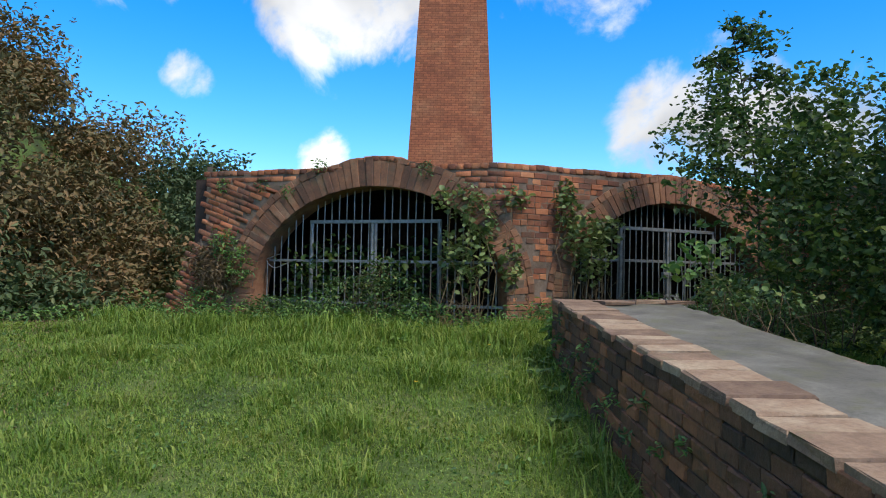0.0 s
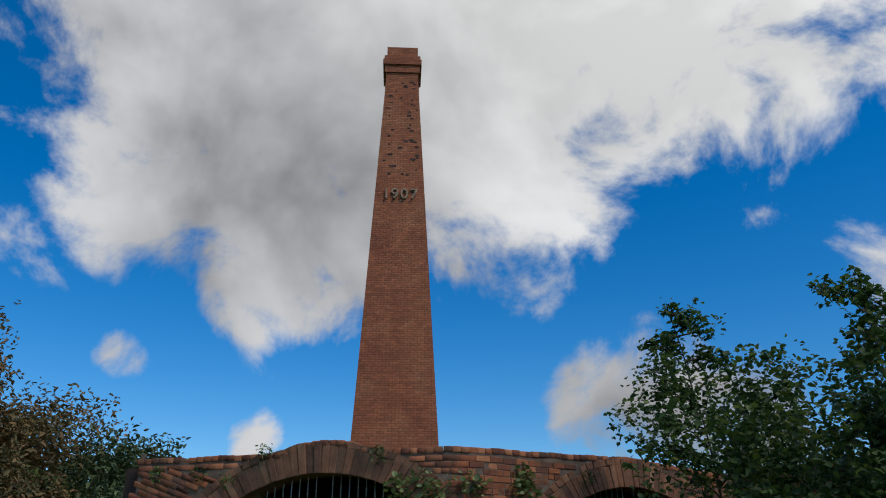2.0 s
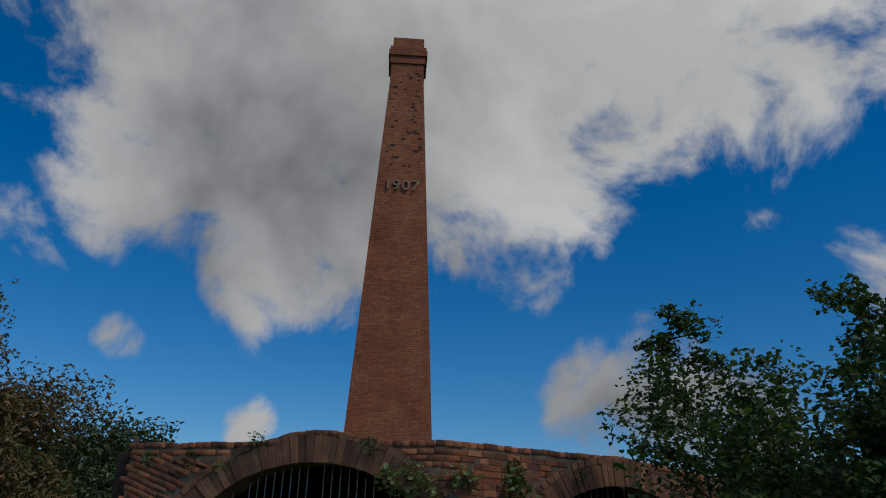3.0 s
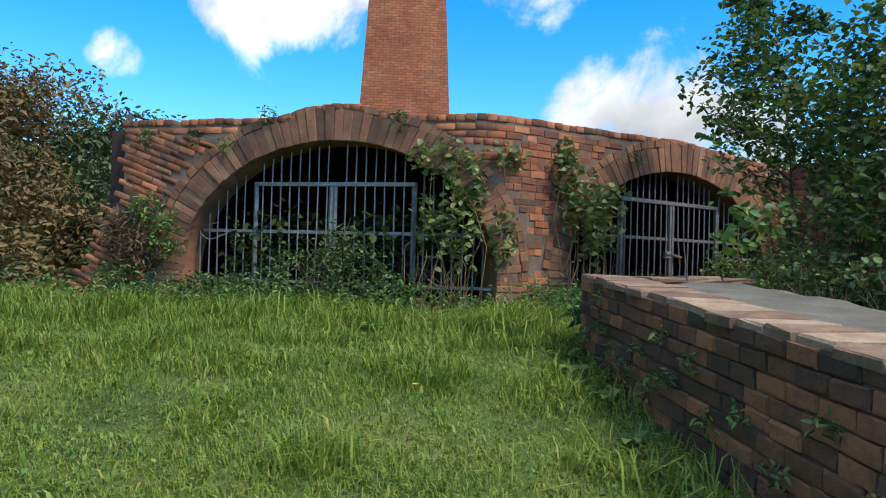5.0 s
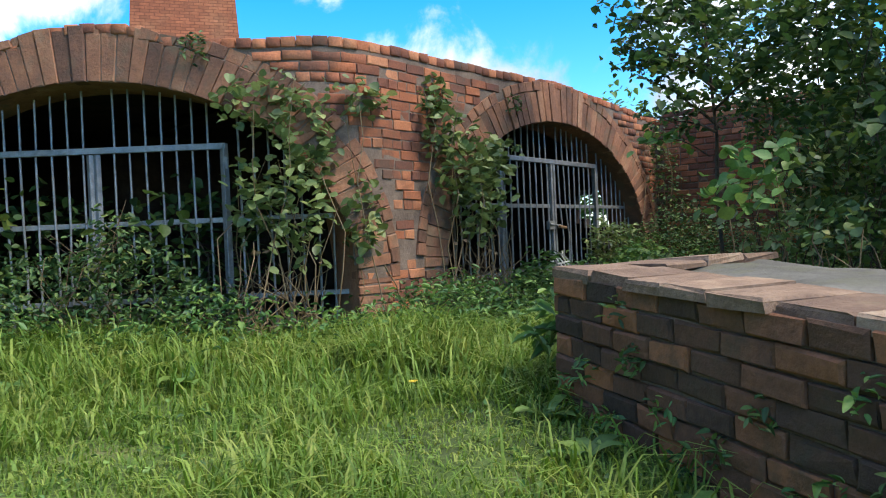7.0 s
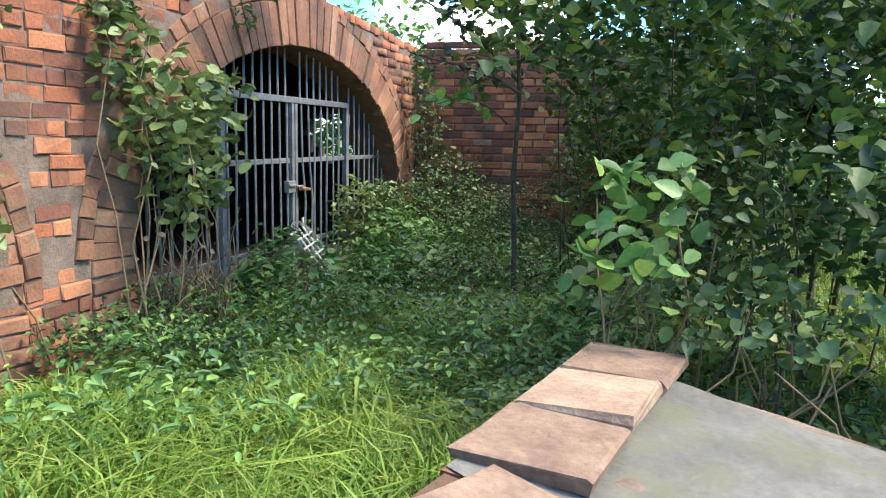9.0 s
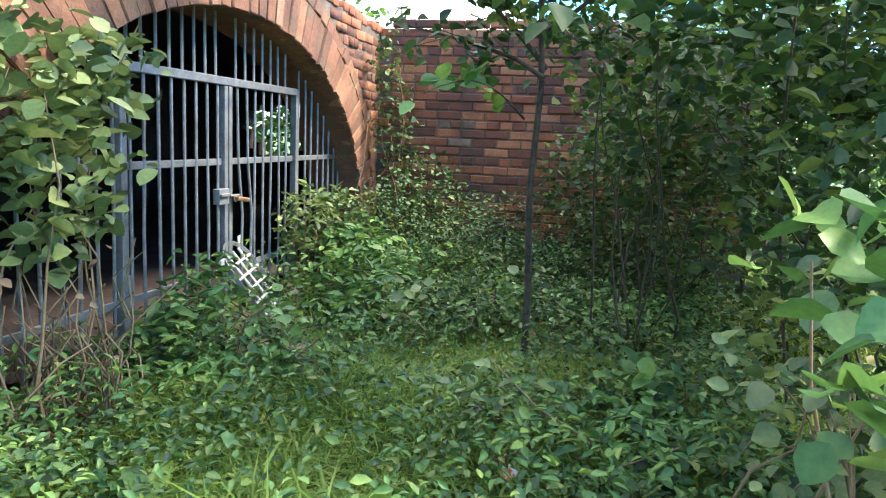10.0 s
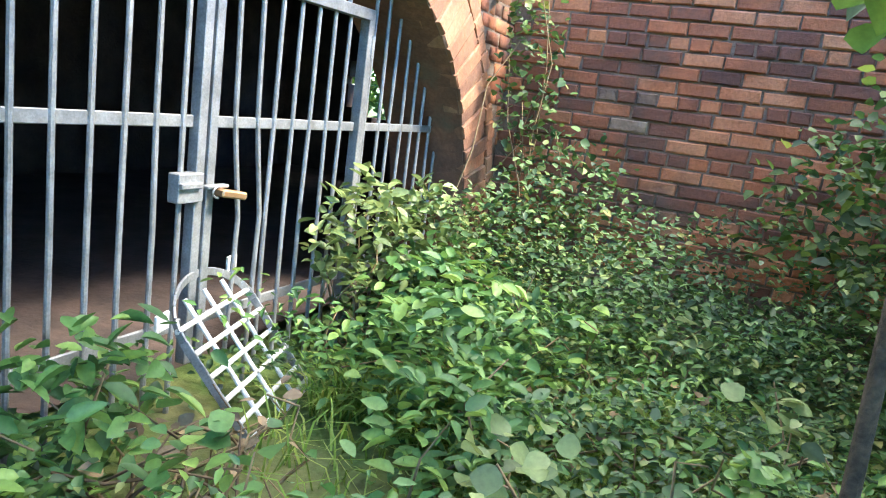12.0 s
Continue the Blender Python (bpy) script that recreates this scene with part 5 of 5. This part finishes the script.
def lay_rings():
    """Voussoirs of both arches: long bricks on edge, and a course of headers over them."""
    r = random.Random(22)
    for c, a, z0, h in ARCHES:
        per = math.pi * (a + h) / 2
        for (g0, g1, pitch) in ((0.0, 0.33, 0.104), (0.335, 0.44, 0.115)):
            n = int(per * 1.1 / pitch)
            for i in range(n):
                t0, t1 = math.pi * i / n + 0.0016, math.pi * (i + 1) / n - 0.0016
                tm = (t0 + t1) / 2
                if g0 > 0 and abs(tm - math.pi / 2) < 0.2:
                    continue
                gg1 = g1 + (0.1 if g0 == 0 and abs(tm - math.pi / 2) < 0.2 else 0)
                d = 0.006 + r.uniform(-0.012, 0.012)
                if g0 > 0 and r.random() < 0.06:
                    continue
                out = []
                for e, dd in ((0.0, d - 0.12), (0.0, d - 0.008), (0.006, d)):
                    for t, g in ((t0 + e * 0.4, g0 + e), (t0 + e * 0.4, gg1 - e), (t1 - e * 0.4, gg1 - e), (t1 - e * 0.4, g0 + e)):
                        s, z = c - (a + g) * math.cos(t), z0 + (h + g) * math.sin(t)
                        z = min(z, top_z(s) + 0.01)
                        out.append(wall_point(s + r.uniform(-.005, .005), z + r.uniform(-.005, .005), dd + r.uniform(-.004, .004)))
                cc = np.mean(np.array(out), axis=0)
                ob = mesh_object("voussoir", [tuple(np.array(p) - cc) for p in out], BRICK_FACES, RING, WALL)
                ob.location = cc
        for side in (-1, 1):
            z = -0.1
            while z < z0 - 0.02:
                s0, s1 = sorted((c + side * a, c + side * (a + 0.33)))
                out = brick_verts(s0, s1, z, min(z + 0.07, z0), 0.012 + r.uniform(-.006, .01), depth=0.12, r=r)
                cc = np.mean(np.array(out), axis=0)
                ob = mesh_object("jamb_brick", [tuple(np.array(p) - cc) for p in out], BRICK_FACES, RING, WALL)
                ob.location = cc
                z += 0.082


lay_rings()


def brick_corners(centre, axes, size, r, jit):
    ax, up, out_ = (np.array(v, dtype=float) for v in axes)
    L, H, D = size
    vs = []
    for e, dd in ((0.0, -D), (0.0, -0.009), (0.008, 0.0)):
        for u, w in ((-L / 2 + e, -H / 2 + e), (L / 2 - e, -H / 2 + e), (L / 2 - e, H / 2 - e), (-L / 2 + e, H / 2 - e)):
            vs.append(tuple(np.array(centre) + ax * (u + r.uniform(-jit, jit)) + up * (w + r.uniform(-jit, jit)) + out_ * (dd + r.uniform(-jit, jit))))
    return vs


def box_brick(name, centre, axes, size, mat, parent, r, jit=0.003):
    """A chamfered brick at centre with its three axes (along, up, out)."""
    vs = brick_corners((0, 0, 0), axes, size, r, jit)
    ob = mesh_object(name, vs, BRICK_FACES, mat, parent)
    ob.location = tuple(centre)
    return ob


def lay_low_wall():
    r = random.Random(23)
    slope = np.array([LW_D[0], LW_D[1], -0.068])
    slope /= np.linalg.norm(slope)
    up, out_ = np.array([0, 0, 1.0]), np.array([LW_N[0], LW_N[1], 0])
    far = []
    for row in range(12):
        u, first = 0.0, True
        while u < 9.0:
            L = r.uniform(0.19, 0.235) if not (first and row % 2) else 0.105
            first = False
            um = u + L / 2
            z = lw_top(um) - 0.08 - row * 0.089
            u += L + r.uniform(0.006, 0.013)
            p = lw_xy(um, r.uniform(-0.007, 0.009))
            if z < float(ground_z(p[0], p[1])) - 0.1:
                continue
            if um > 5.2:
                far.append(brick_corners((p[0], p[1], z), (slope, up, out_), (L, 0.081, 0.09), r, 0.005))
                continue
            box_brick("brick", (p[0], p[1], z), (slope, up, out_), (L, 0.081, 0.09), OLD_BRICK, LOW, r, 0.006)
    vs = np.array(far).reshape(-1, 3)
    q = (np.arange(len(far))[:, None, None] * 12 + np.array(BRICK_FACES)[None]).reshape(-1, 4)
    tagged(batch_object("far_brickwork", vs, q, OLD_BRICK, LOW), kind="stuff")
    u = 0.0
    while u < 10.5:
        L = r.uniform(0.2, 0.33)
        p = lw_xy(u + L / 2, r.uniform(-0.012, 0.012))
        box_brick("coping_stone", (p[0] - 0.2 * out_[0], p[1] - 0.2 * out_[1], lw_top(u + L / 2) + r.uniform(-.008, .006)), (slope, out_, up), (L, 0.40 + r.uniform(-0.03, 0.03), 0.05), COPING, LOW, r, 0.007)
        u += L + r.uniform(0.008, 0.016)
    # the askew end face and the slabs on it
    ea = np.array([*(-LW_N - LW_SKEW * LW_D), 0])
    ea /= np.linalg.norm(ea)
    eo = np.cross(ea, up) * -1
    if eo[1] < 0:
        eo = -eo
    for row in range(10):
        v = 0.0 if row % 2 else 0.1
        while v < 1.35:
            L = r.uniform(0.19, 0.235)
            p = np.array([*LW_C, 0]) + ea * (v + L / 2) + eo * r.uniform(0.0, 0.015)
            box_brick("brick", (p[0], p[1], 0.74 - 0.08 - row * 0.089), (ea, up, eo), (L, 0.081, 0.08), OLD_BRICK, LOW, r, 0.006)
            v += L + 0.012
    for k in range(3):
        p = np.array([*LW_C, 0]) + ea * (0.58 + 0.36 * k) - eo * 0.15
        box_brick("coping_stone", (p[0], p[1], 0.735 + r.uniform(-.006, .006)), (ea, eo, up), (0.35, 0.34, 0.036), COPING, LOW, r, 0.009)


lay_low_wall()


def lay_return_wall():
    r = random.Random(24)
    n = 0
    y_end = -3.6
    for row in range(24):
        z = 0.55 + row * 0.084
        y = Y_B - (0.12 if row % 2 else 0.0)
        while y > y_end:
            L = 0.222 if row % 4 else 0.108
            ym = y - L / 2
            y -= L + 0.012
            if z > 2.5 or (n >= 300 and y < -2.9):
                continue
            box_brick("brick", (3.6 - r.uniform(-0.006, 0.01), ym, z), ((0, -1, 0), (0, 0, 1), (-1, 0, 0)), (L, 0.072, 0.08), COPING if (1.36 < z < 1.56 and -1.25 < ym < -0.6 and r.random() < 0.35) else BRICK_PIECE, RETURN, r)
            n += 1


lay_return_wall()
